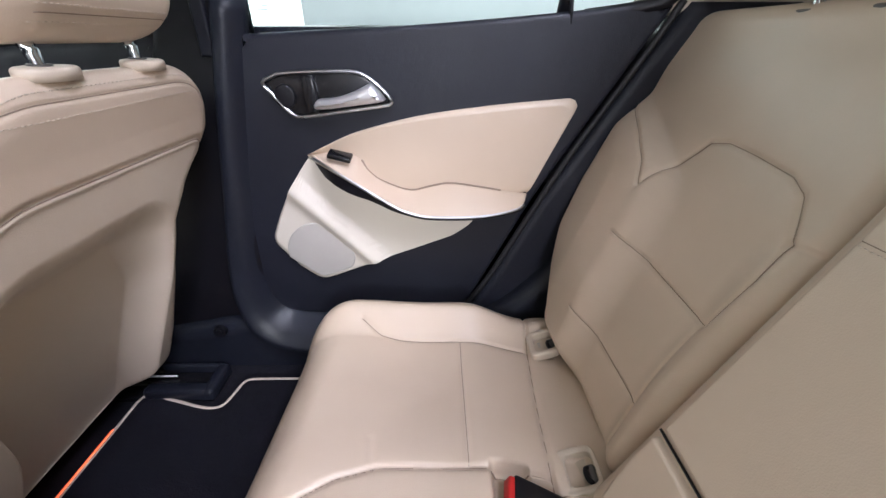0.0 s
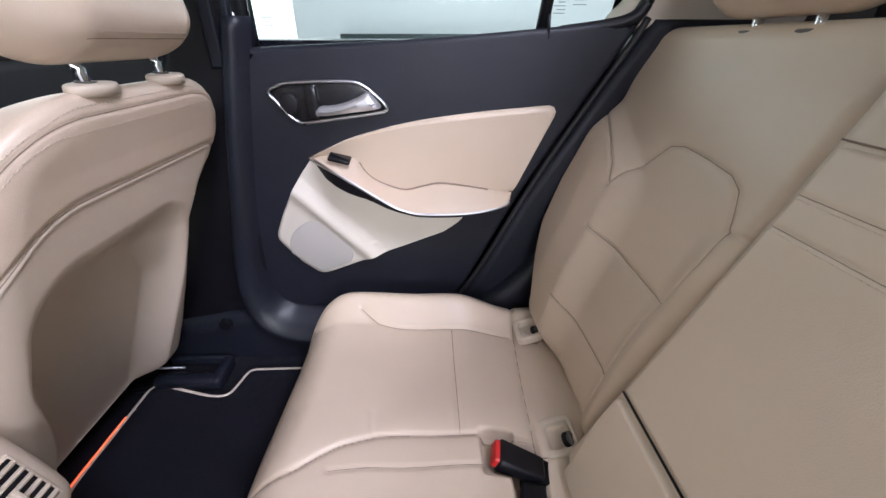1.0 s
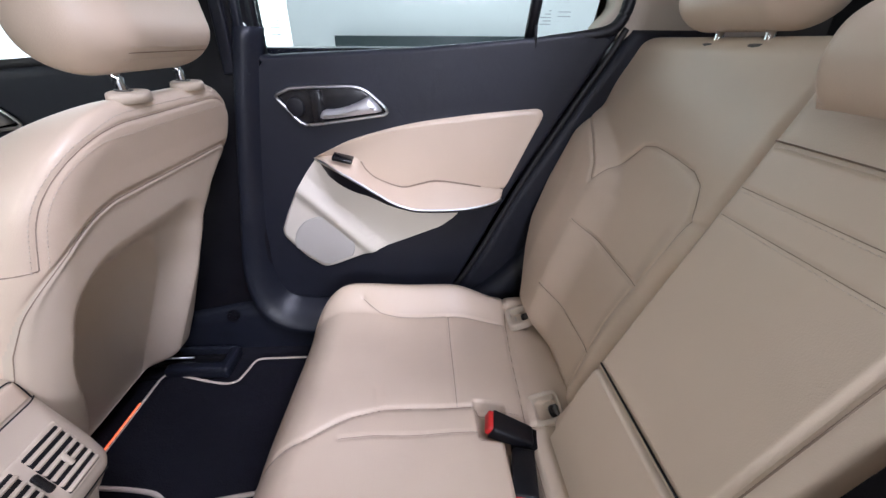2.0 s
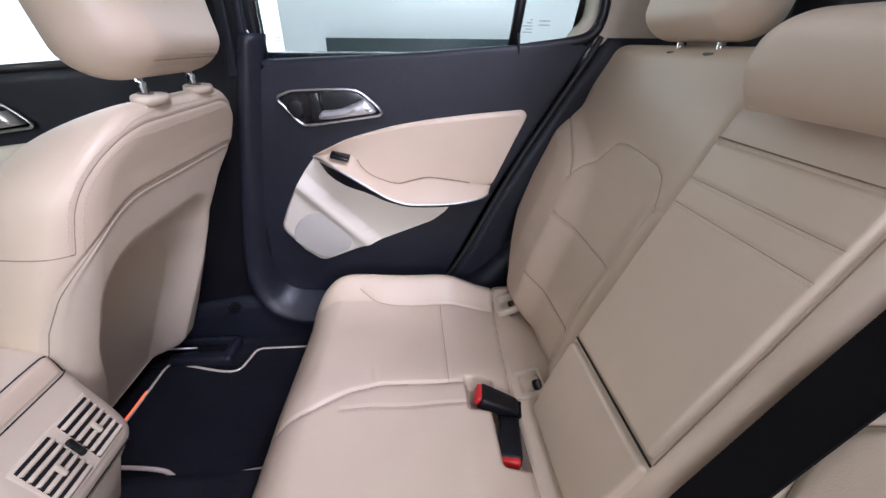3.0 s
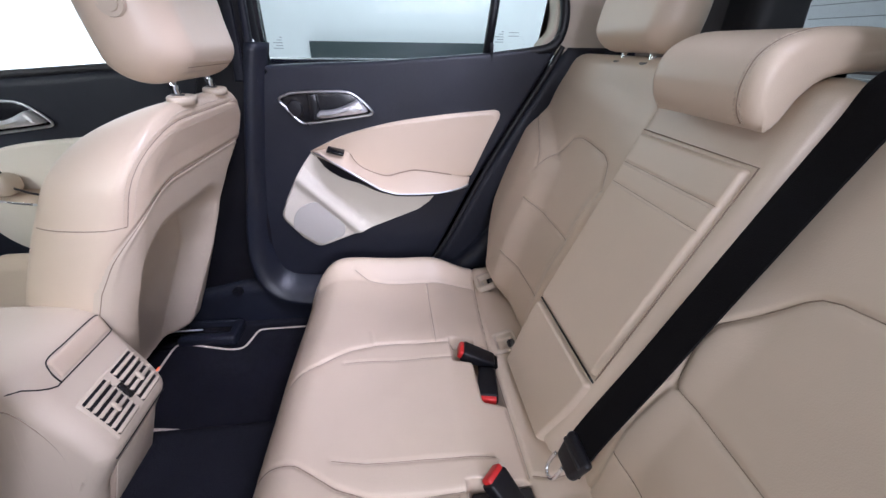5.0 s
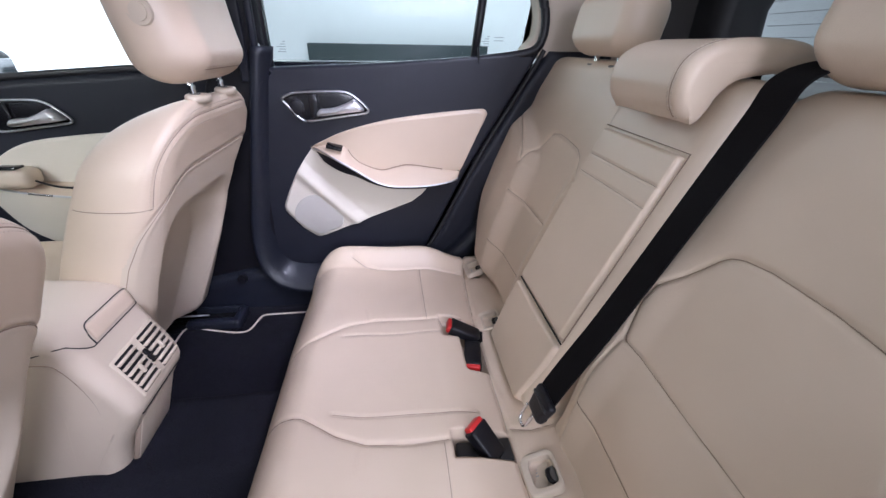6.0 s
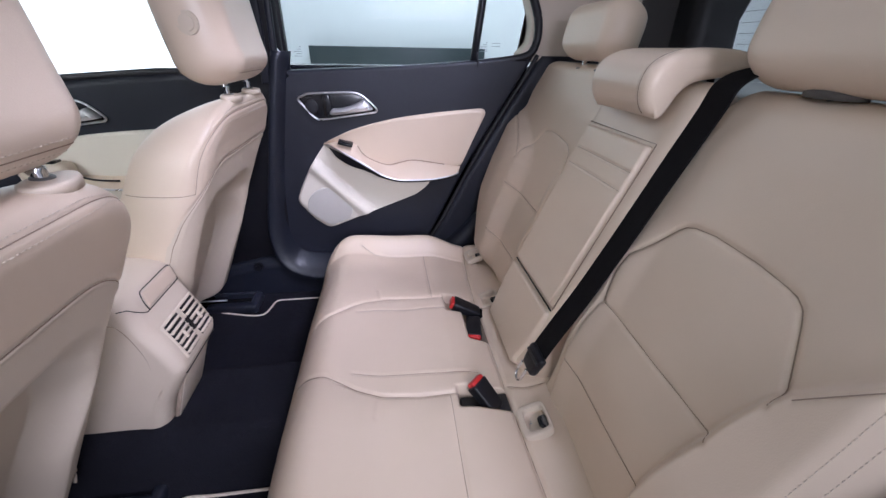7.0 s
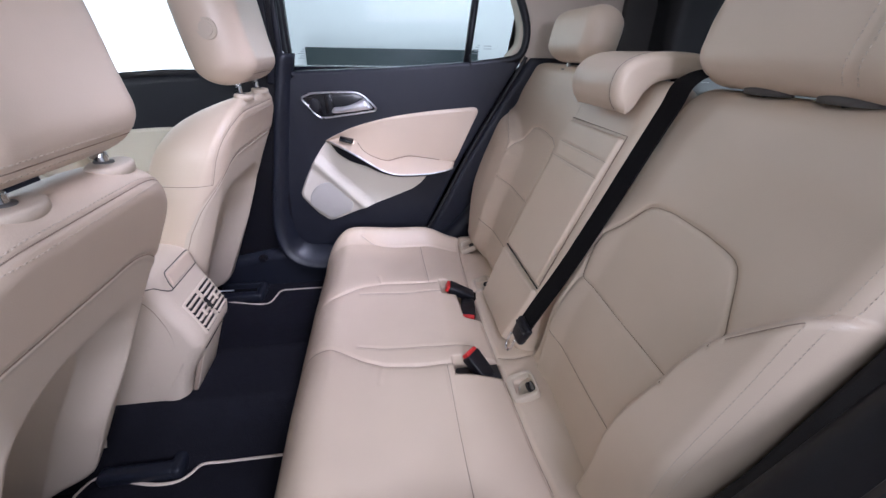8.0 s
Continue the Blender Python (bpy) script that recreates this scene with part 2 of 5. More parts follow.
    for own, given in ((owner, regions), (owner_back, back_regions)):
        for rname, rmat, rlabel, test in given:
            own[test(ma, mb) & (own == 0)] = len(pieces)
            pieces.append((rname, rmat, rlabel))
    lists = [[] for _ in pieces]
    for r in range(nv - 1):
        for cc in range(nu - 1):
            i = r * nu + cc
            f = (i, i + 1, i + nu + 1, i + nu)
            lists[owner[r, cc]].append(f)
            lists[owner_back[r, cc]].append(tuple(back_index[x] for x in reversed(f)))
    verts = np.array(verts)
    # smooth normals over the whole block, so that the pieces meet without a break
    allf = np.array([f for fl in lists for f in fl])
    fn = np.cross(verts[allf[:, 2]] - verts[allf[:, 0]], verts[allf[:, 3]] - verts[allf[:, 1]])
    if fn[np.arange(len(fn))].size and float(((verts[allf[:, 0]] - verts.mean(0)) * fn).sum()) < 0:
        lists = [[tuple(reversed(f)) for f in fl] for fl in lists]
        allf, fn = allf[:, ::-1], -fn
    vn = np.zeros_like(verts)
    for k in range(4):
        np.add.at(vn, allf[:, k], fn)
    vn /= np.linalg.norm(vn, axis=1, keepdims=True) + 1e-12
    first = None
    for k, (pname, pmat, plabel) in enumerate(pieces):
        if not lists[k]:
            continue
        used = np.unique(np.array(lists[k]).reshape(-1))
        remap = np.full(len(verts), -1)
        remap[used] = np.arange(len(used))
        ob = obj(pname, verts[used], [tuple(int(remap[x]) for x in f) for f in lists[k]], pmat, parent, plabel)
        ob.data.normals_split_custom_set_from_vertices([tuple(n) for n in vn[used]])
        first = first or ob
    return first


def stitches(parent, pts, gap=0.0065, length=0.004, r=0.0006, name="stitching", mat=None):
    """A row of stitches along a line, one part."""
    pts = [Vector(p) for p in pts]
    bm = bmesh.new()
    run, nxt = 0.0, 0.0
    for a, b in zip(pts, pts[1:]):
        seg = (b - a).length
        if seg < 1e-7:
            continue
        d = (b - a) / seg
        while nxt < run + seg:
            c = a + d * (nxt - run)
            m = d.to_track_quat("X", "Z").to_matrix().to_4x4()
            m.translation = c
            bmesh.ops.create_cube(bm, size=1, matrix=m @ Matrix.Diagonal((length, r * 2, r * 2, 1)))
            nxt += gap
        run += seg
    return part(name, bm, mat or THREAD, parent)


CY = 0.205   # the car's middle
DOOR_Y = 0.81   # the inner face of the far doors


def seam(parent, face, line, r=0.0008, n=50, back=False, lift=0.0004):
    """The fine sewn fold at the bottom of a groove, in a dark colour that stands for its shade."""
    pts, d = [Vector((a, b, 0)) for a, b in line], [0.0]
    for p, q in zip(pts, pts[1:]):
        d.append(d[-1] + (q - p).length)
    a = np.interp(np.linspace(0, d[-1], n), d, [p.x for p in pts])
    b = np.interp(np.linspace(0, d[-1], n), d, [p.y for p in pts])
    part("seam", tube([face(u, v, lift, back) for u, v in zip(a, b)], r, 5), SEAM, parent, "fine sewn seam, darkened for the crease's shade")

# ---- the hall and the car's shell ----


def even(pts, n):
    """n points at even steps along a line."""
    pts = [Vector(p) for p in pts]
    d = [0.0]
    for a, b in zip(pts, pts[1:]):
        d.append(d[-1] + (b - a).length)
    out, k = [], 0
    for i in range(n):
        s = d[-1] * i / (n - 1)
        while k < len(d) - 2 and d[k + 1] < s:
            k += 1
        u = (s - d[k]) / max(d[k + 1] - d[k], 1e-9)
        out.append(pts[k].lerp(pts[k + 1], u))
    return out


def sheet(xs, ys, z):
    verts = [(x, y, z(x, y)) for y in ys for x in xs]
    n = len(xs)
    faces = [(j * n + i, j * n + i + 1, (j + 1) * n + i + 1, (j + 1) * n + i) for j in range(len(ys) - 1) for i in range(n - 1)]
    return verts, faces


def structure(name, bm, mat, label, smooth=True):
    ob = part(name, bm, mat, None, label, smooth)
    auto(ob)
    return tagged(ob, label, name.split("_")[0], kind="structure")


structure("ground", box((-60, -60, -0.45), (60, 60, -0.36), 0), HALLFLOOR, "smooth pale grey hall floor under the car")
structure("wall_hall", box((-1.25, 4.2, -0.36), (9.0, 4.4, 5.0), 0.01), WHITE, "plain white hall wall beyond the windows")
structure("wall_rear", box((7.0, -6.0, -0.36), (7.2, 4.2, 5.0), 0.01), WHITE, "plain white hall wall behind the car")


# wall out of view, added to hold back light through the windscreen
structure("wall_hall_front", box((-6.2, -6.0, -0.36), (-6.0, 4.6, 5.0), 0.01), GREYWALL, "unseen grey wall added to dim the light from ahead")
# glowing panel added so that the front window reads as pure white
structure("backdrop", box((-6.0, 4.5, -0.36), (-1.252, 4.6, 5.0), 0), GLARE, "glowing white panel added beyond the front window")


# another unseen wall, added to weaken light entering the open door
structure("wall_hall_near", box((-9.0, -2.9, -0.36), (7.0, -2.7, 5.0), 0.01), GREYWALL, "unseen grey wall added to dim the light on the open door's side")


def low_board():
    t = thing("display_board", "low dark grey board standing against the white hall wall", "board", at=(0, 4.1, -0.36))
    auto(part("panel", box((-0.82, 4.09, -0.30), (1.02, 4.17, 0.812), 0.006), BOARD, t))
    for x in (-0.6, 0.8):
        auto(part("foot", box((x - 0.06, 4.0, -0.36), (x + 0.06, 4.19, -0.30), 0.01), BOARD, t))


low_board()


def hump(x, y):
    """The floor: flat wells and a tunnel along the middle, rising to the sills."""
    t = min(max((0.165 - abs(y - CY)) / 0.085, 0), 1)
    s = min(max((abs(y - CY) - 0.535) / 0.05, 0), 1)
    return 0.125 * t * t * (3 - 2 * t) + 0.05 * s * s


verts, faces = sheet(list(np.linspace(-1.9, 0.42, 50)), list(np.linspace(-0.375, 0.785, 90)), hump)
floor = tagged(obj("floor", verts, faces, CARPET), "black carpeted car floor with a raised middle tunnel", "floor", kind="structure")
floor.data.materials[0] = CARPET
solid = floor.modifiers.new("thick", "SOLIDIFY")
solid.thickness, solid.offset = 0.02, -1

# far side of the body: sill, pillars and the panels behind the seat
structure("trim_sill", plate(curve2([(-2.0, -0.02), (-2.0, 0.05), (-0.90, 0.09), (-0.62, 0.130), (-0.46, 0.155), (-0.30, 0.125), (-0.1, 0.10), (0.12, 0.17), (0.30, 0.36), (0.46, 0.55), (0.46, -0.02)], 6), -0.062, "y", 0.83, 0.035, 5), SILLTRIM, "blue-black plastic door sill trim")
structure("wall_side", box((-0.5, 0.88, -0.30), (1.3, 0.93, 0.765), 0.01), PAINT, "dark painted outer body side")
structure("wall_side_front", box((-2.0, 0.88, -0.30), (-0.503, 0.93, 0.655), 0.01), PAINT, "dark painted outer side of the front door")
structure("trim_pillar", plate([(-0.352, 1.15), (-0.345, 0.80), (-0.372, 0.62), (-0.402, 0.40), (-0.41, 0.24), (-0.36, 0.0), (-0.74, 0.0), (-0.70, 0.25), (-0.62, 0.45), (-0.53, 0.66), (-0.475, 0.80), (-0.45, 1.15)], -0.06, "y", 0.86, 0.022, 5), BLACK, "black centre pillar trim beside the front seat")
def band(name, upper, lower, mat, label):
    """A rounded band of trim between two lines."""
    a, b = even(smooth_line([(x, y, z) for x, z, y in upper], 8), 60), even(smooth_line([(x, y, z) for x, z, y in lower], 8), 60)
    verts = [tuple(p.lerp(q, v) + Vector((0, -0.014 * math.sin(math.pi * v), 0))) for p, q in zip(a, b) for v in np.linspace(0, 1, 9)]
    faces = [(i * 9 + k, i * 9 + k + 1, i * 9 + k + 10, i * 9 + k + 9) for i in range(59) for k in range(8)]
    ob = tagged(obj(name, verts, faces, mat), label, "trim", kind="structure")
    thick = ob.modifiers.new("thick", "SOLIDIFY")
    thick.thickness, thick.offset = 0.004, 1


structure("trim_quarter", plate([(0.05, 0.13), (0.13, 0.27), (0.205, 0.43), (0.335, 0.655), (0.425, 0.80), (0.62, 0.80), (0.62, 0.0), (0.05, 0.0)], -0.06, "y", 0.87, 0.018, 4), DARK, "dark plastic body side panel beside the rear seat")
structure("trim_pillar_rear", plate(curve2([(0.376, 0.785), (0.386, 0.84), (0.385, 0.90), (0.352, 0.985), (0.325, 1.03), (0.285, 1.10), (0.72, 1.10), (0.72, 0.785)], 5), -0.065, "y", 0.885, 0.015, 5), HEADLINER, "beige cloth-covered rear pillar trim")
# plate coloured dark grey to paint the shaded quarter behind the pillar
structure("trim_quarter_rear", box((0.722, 0.80, 0.55), (0.86, 0.87, 1.10), 0.012, 3), SHADEGREY, "dark grey panel standing in for the shade behind the rear pillar")
structure("trim_pillar_tail", plate([(0.84, 0.55), (0.83, 0.85), (0.83, 0.95), (0.80, 1.12), (1.06, 1.12), (0.985, 0.90), (1.02, 0.55)], -0.16, "y", 0.86, 0.04, 5), RUBBER, "black tailgate pillar trim")

band("trim_sill_lip", [(-0.326, 0.80, 0.824), (-0.362, 0.62, 0.824), (-0.392, 0.45, 0.824), (-0.408, 0.30, 0.824), (-0.402, 0.212, 0.824), (-0.370, 0.166, 0.824), (-0.29, 0.152, 0.824), (-0.10, 0.144, 0.824), (0.05, 0.147, 0.824)],
     [(-0.372, 0.80, 0.795), (-0.408, 0.62, 0.790), (-0.440, 0.45, 0.786), (-0.468, 0.30, 0.780), (-0.468, 0.20, 0.768), (-0.43, 0.118, 0.752), (-0.33, 0.080, 0.745), (-0.12, 0.070, 0.745), (0.05, 0.08, 0.745)], SILLTRIM, "dark blue-black sill trim curving up the pillar")

# the upper pillar: two slim ribs and the belt's height slide
for rib, x_top, x_low, half_w, mat_rib, words in ((1, -0.402, -0.398, 0.0125, DARK, "dark blue-grey rib of the centre pillar trim"), (2, -0.366, -0.366, 0.0085, SILLTRIM, "slim dark rib beside the door frame")):
    structure(f"trim_pillar_rib_{rib}", plate([(x_low - half_w, 0.715), (x_low + half_w, 0.715), (x_top + 0.012 + half_w, 1.09), (x_top + 0.012 - half_w, 1.09)], -0.012, "y", 0.803, 0.006, 4), mat_rib, words)
structure("trim_pillar_seal", tube(smooth_line([(-0.372, 0.806, 0.90), (-0.365, 0.806, 0.85), (-0.357, 0.806, 0.812), (-0.346, 0.806, 0.782)], 6), 0.0022, 8), SILVER, "thin bright seal edge beside the rear door frame")

# headliner and roof with an unseen glass panel in the middle, its edges set to steer the added light
SUN_X0, SUN_X1, SUN_Y0, SUN_Y1 = -0.19, 0.43, CY - 0.50, CY + 0.46


def frame_bm(x0, x1, y0, y1, z0, z1, bevel):
    bm = bmesh.new()
    me = bpy.data.meshes.new("tmp")
    for lo, hi in (((x0, y0), (SUN_X0, y1)), ((SUN_X1, y0), (x1, y1)), ((SUN_X0, y0), (SUN_X1, SUN_Y0)), ((SUN_X0, SUN_Y1), (SUN_X1, y1))):
        b = box((*lo, z0), (*hi, z1), 0)
        b.to_mesh(me)
        bm.from_mesh(me)
        b.free()
    bpy.data.meshes.remove(me)
    return bm


structure("ceiling", frame_bm(-0.98, 1.0, -0.34, 0.80, 1.10, 1.14, 0.01), HEADLINER, "beige cloth headliner round a glass roof panel")
structure("roof_outer", frame_bm(-1.02, 1.05, -0.42, 0.86, 1.142, 1.17, 0.01), PAINT, "dark painted car roof")
structure("trim_pillar_front", box((-0.60, -0.46, 0.0), (-0.47, -0.405, 1.11), 0.02), BLACK, "black centre pillar trim")
structure("trim_sill_near", box((-2.0, -0.45, -0.06), (0.30, -0.385, 0.055), 0.02, 4), BLACK, "black door sill under the open rear door")
structure("trim_jamb", plate(curve2([(0.02, -0.04), (0.10, 0.15), (0.17, 0.28), (0.27, 0.44), (0.39, 0.66), (0.45, 0.80), (0.50, 1.00), (0.62, 1.08), (0.80, 1.08), (0.80, -0.04), (0.235, -0.04)], 6), 0.125, "y", -0.475, 0.03, 6), BLACK, "dark plastic rear door jamb panel")
structure("trim_jamb_inner", plate([(0.05, -0.02), (0.12, 0.15), (0.22, 0.30), (0.30, 0.42), (0.38, 0.62), (0.45, 0.76), (0.80, 0.76), (0.80, -0.02)], 0.022, "y", -0.357, 0.006), BLACK, "dark lining beside the rear seat")
structure("trim_jamb_seal", tube(smooth_line([(0.06, -0.43, 0.0), (0.15, -0.43, 0.24), (0.25, -0.43, 0.46), (0.33, -0.43, 0.66), (0.40, -0.43, 0.82), (0.45, -0.43, 1.02)], 8), 0.012, 10), RUBBER, "black rubber seal round the rear door opening")
structure("wall_side_near", box((0.52, -0.56, -0.30), (1.3, -0.48, 0.75), 0.01), PAINT, "dark painted rear body side")
structure("wall_side_near_front", box((-2.0, -0.52, -0.30), (-0.52, -0.47, 0.74), 0.01), PAINT, "dark closed front door of the near side")
structure("wall_front", box((-1.95, -0.45, -0.05), (-1.55, 0.85, 0.74), 0.06, 4), DARK, "dark dashboard closing the front of the cabin")
structure("wall_tail", box((1.02, -0.50, -0.2), (1.10, 0.88, 0.62), 0.02, 3), BLACK, "black tailgate lining below the rear window")
structure("floor_boot", box((0.45, -0.45, 0.25), (1.05, 0.86, 0.28), 0.004), CARPET, "black carpeted boot floor")


def parcel_shelf():
    t = thing("parcel_shelf", "pale grey luggage cover behind the rear seat", "luggage cover", at=(0.75, 0.12, 0.74))
    auto(part("cover_sheet", box((0.485, -0.38, 0.746), (0.985, 0.62, 0.756), 0.004, 3), SHELF, t))
    auto(part("end_bar", box((0.975, -0.38, 0.740), (1.005, 0.62, 0.762), 0.006, 3), GREYCAP, t, "dark grey bar along the cover's end"))


parcel_shelf()


def pane(name, corners, label, glass=None):
    bm = bmesh.new()
    a = [bm.verts.new(c) for c in corners]
    f = bm.faces.new(a)
    n = (Vector(corners[1]) - Vector(corners[0])).cross(Vector(corners[2]) - Vector(corners[0])).normalized()
    ext = bmesh.ops.extrude_face_region(bm, geom=[f])
    bmesh.ops.translate(bm, vec=n * 0.004, verts=[v for v in ext["geom"] if isinstance(v, bmesh.types.BMVert)])
    ob = part(name, bm, glass or GLASS, None, label, False)
    ob.visible_shadow = False
    return ob


tagged(pane("window_rear", [(1.05, -0.42, 0.64), (1.05, 0.80, 0.64), (0.96, 0.74, 1.10), (0.96, -0.36, 1.10)], "lightly tinted rear window over the tailgate", TINTED), category="window", kind="structure")

wires = bmesh.new()
for k in range(14):
    z = 0.70 + 0.028 * k
    x = 1.05 - 0.09 * (z - 0.64) / 0.46 - 0.003
    bmesh.ops.create_cube(wires, size=1, matrix=Matrix.Translation((x, 0.19, z)) @ Matrix.Diagonal((0.0008, 1.08, 0.0012, 1)))
structure("window_heater", wires, LABEL, "fine heating wires on the rear window", False)

tagged(pane("window_front", [(-1.85, -0.42, 0.74), (-1.85, 0.82, 0.74), (-1.02, 0.76, 1.12), (-1.02, -0.36, 1.12)], "clear windscreen over the dashboard"), category="window", kind="structure")

tagged(pane("window_roof", [(SUN_X0, SUN_Y0, 1.145), (SUN_X1, SUN_Y0, 1.145), (SUN_X1, SUN_Y1, 1.145), (SUN_X0, SUN_Y1, 1.145)], "clear glass panel in the roof"), category="window", kind="structure")

# ---- doors on the far side ----

BEZEL = [(-0.319, 0.674), (-0.300, 0.684), (-0.282, 0.689), (-0.215, 0.692), (-0.160, 0.692), (-0.135, 0.685), (-0.111, 0.667), (-0.090, 0.645), (-0.094, 0.637), (-0.107, 0.634), (-0.190, 0.623), (-0.255, 0.615), (-0.272, 0.618), (-0.286, 0.630), (-0.303, 0.652)]


def shrink(outline, k):
    cx, cz = sum(p[0] for p in outline) / len(outline), sum(p[1] for p in outline) / len(outline)
    return [(cx + (x - cx) * k, cz + (z - cz) * k) for x, z in outline]


def door_handle(door, dx=0.0, dz=0.0):
    move = lambda pts: [(x + dx, z + dz) for x, z in pts]
    recess = part("handle_recess", plate(move(shrink(BEZEL, 0.97)), -0.006, "y", DOOR_Y + 0.001, 0.003), GLOSS, door, "black recess behind the handle")
    part("tweeter", plate(move([(-0.283 + 0.019 * math.cos(i * math.pi / 12), 0.651 + 0.021 * math.sin(i * math.pi / 12)) for i in range(24)]), -0.011, "y", DOOR_Y, 0.003), BLACK, recess, "round black speaker cover")
    part("divider", plate(move([(-0.247, 0.622), (-0.250, 0.686), (-0.226, 0.687), (-0.222, 0.64), (-0.226, 0.620)]), -0.014, "y", DOOR_Y, 0.005), GLOSS, recess)
    part("bezel", tube([(x + dx, DOOR_Y - 0.008, z + dz) for x, z in curve2(BEZEL, 3)], 0.0033, 8, True), SILVER, door, "satin silver handle surround")
    lever = [(-0.224, 0.630), (-0.222, 0.646), (-0.200, 0.648), (-0.178, 0.652), (-0.150, 0.662), (-0.128, 0.672), (-0.118, 0.668), (-0.103, 0.650), (-0.106, 0.643), (-0.150, 0.637)]
    part("door_handle", plate(move(curve2(lever, 4)), -0.030, "y", DOOR_Y - 0.004, 0.012, 5), LEVER, door, "satin silver pull handle")


def ruled(top, bottom, offset, n=40, m=24):
    """A surface between two lines of (x, y, z), with the same number of points, pushed towards the cabin by offset(x, z, v)."""
    verts, faces = [], []
    for i, (p, q) in enumerate(zip(top, bottom)):
        for j in range(m + 1):
            v = j / m
            c = Vector(p).lerp(Vector(q), v)
            verts.append((c.x, c.y - offset(c.x, c.z, v, i / (len(top) - 1)), c.z))
    for i in range(len(top) - 1):
        for j in range(m):
            a = i * (m + 1) + j
            faces.append((a, a + 1, a + m + 2, a + m + 1))
    bm = bmesh.new()
    vs = [bm.verts.new(v) for v in verts]
    for f in faces:
        try:
            bm.faces.new([vs[k] for k in f])
        except ValueError:
            pass
    bmesh.ops.remove_doubles(bm, verts=bm.verts, dist=2e-5)
    return bm


def line3(pts, n, y=None):
    return even(smooth_line([(p[0], p[2] if len(p) > 2 else y, p[1]) for p in pts], 8), n)


def rear_door():
    t = thing("rear_door", "closed car rear door, dark plastic trim with beige leather insert", "car door", at=(-0.1, 0.83, 0.15))
    outline = curve2([(-0.352, 0.745), (-0.379, 0.62), (-0.400, 0.50), (-0.416, 0.40), (-0.424, 0.30), (-0.417, 0.210), (-0.376, 0.158), (-0.29, 0.147), (-0.10, 0.140), (0.02, 0.145), (0.061, 0.18), (0.112, 0.277), (0.19, 0.437), (0.25, 0.543), (0.314, 0.652), (0.375, 0.756), (0.395, 0.797), (0.36, 0.797), (0.19, 0.781), (-0.04, 0.764), (-0.24, 0.755), (-0.33, 0.750)], 4)
    part("door_panel", plate(outline, -0.055, "y", DOOR_Y + 0.055, 0.010, 5), DARK, t, "dark blue-black grained door trim")
    # rubber seals along the rear edge
    for k, (r, dx) in enumerate(((0.007, 0.010),)):
        part("seal", tube(smooth_line([(x + dx, DOOR_Y + 0.01 - 0.012 * k, z) for x, z in ((0.02, 0.12), (0.10, 0.24), (0.19, 0.42), (0.25, 0.535), (0.314, 0.645), (0.375, 0.748), (0.402, 0.80))], 6), r, 8), RUBBER, t, "black rubber door seal")
    part("seal", tube(smooth_line([(x, DOOR_Y + 0.006, z) for x, z in ((-0.352, 0.76), (-0.382, 0.62), (-0.403, 0.50), (-0.419, 0.40), (-0.428, 0.30), (-0.421, 0.207), (-0.379, 0.153), (-0.29, 0.142), (-0.1, 0.135))], 6), 0.0055, 8), RUBBER, t, "black rubber door seal")
    door_handle(t)
    # the beige insert above the armrest
    top = line3([(-0.262, 0.542), (-0.222, 0.561), (-0.161, 0.586), (-0.043, 0.615), (0.089, 0.633), (0.215, 0.644), (0.245, 0.645), (0.256, 0.634), (0.252, 0.618), (0.219, 0.547), (0.178, 0.460)], 70, DOOR_Y)
    low = line3([(-0.262, 0.542), (-0.215, 0.548), (-0.165, 0.540), (-0.146, 0.512), (-0.12, 0.490), (-0.065, 0.470), (-0.02, 0.478), (0.02, 0.484), (0.09, 0.474), (0.14, 0.465), (0.178, 0.460)], 70, DOOR_Y)
    part("insert", ruled(top, low, lambda x, z, v, u: 0.001 + 0.012 * math.sqrt(min(v / 0.04, 1)) * min(min(u, 1 - u) / 0.02, 1) - 0.010 * v), LEATHER, t, "padded beige leather insert")
    # the armrest, its silver edge and the pull slot
    inner = low
    outer = line3([(-0.262, 0.542, 0.808), (-0.240, 0.541, 0.785), (-0.204, 0.528, 0.760), (-0.136, 0.490, 0.745), (-0.090, 0.460, 0.744), (-0.062, 0.447, 0.744), (-0.022, 0.438, 0.744), (0.069, 0.437, 0.746), (0.13, 0.442, 0.756), (0.165, 0.447, 0.775), (0.178, 0.455, 0.808)], 70)
    under = line3([(-0.262, 0.537), (-0.232, 0.515), (-0.20, 0.497), (-0.136, 0.456), (-0.090, 0.428), (-0.062, 0.418), (-0.022, 0.412), (0.05, 0.412), (0.12, 0.418), (0.165, 0.435), (0.178, 0.450)], 70, DOOR_Y)
    part("armrest", ruled(inner, outer, lambda x, z, v, u: 0.006 * math.sin(math.pi * v)), LEATHER, t, "beige leather armrest")
    part("armrest_underside", ruled(outer, under, lambda x, z, v, u: 0.0), PALE, t)
    part("trim_strip", tube([p + Vector((0, -0.002, -0.002)) for p in outer[3:-4]], 0.0028, 8), SILVER, t, "silver strip along the armrest edge")
    drop = [0.004, 0.022, 0.027, 0.027, 0.023, 0.016, 0.012, 0.010, 0.009, 0.008, 0.006]
    edge = line3([(-0.243, 0.534, 0.784), (-0.204, 0.522, 0.757), (-0.136, 0.484, 0.742), (-0.090, 0.455, 0.741), (-0.03, 0.435, 0.741)], 11)
    # black tube put in for the shadow beneath the strip
    part("shadow_gap", tube([p + Vector((0, -0.001, -0.0065)) for p in outer[24:-4]], 0.0024, 6), BLACK, t, "black line for the shadow gap below the silver strip")
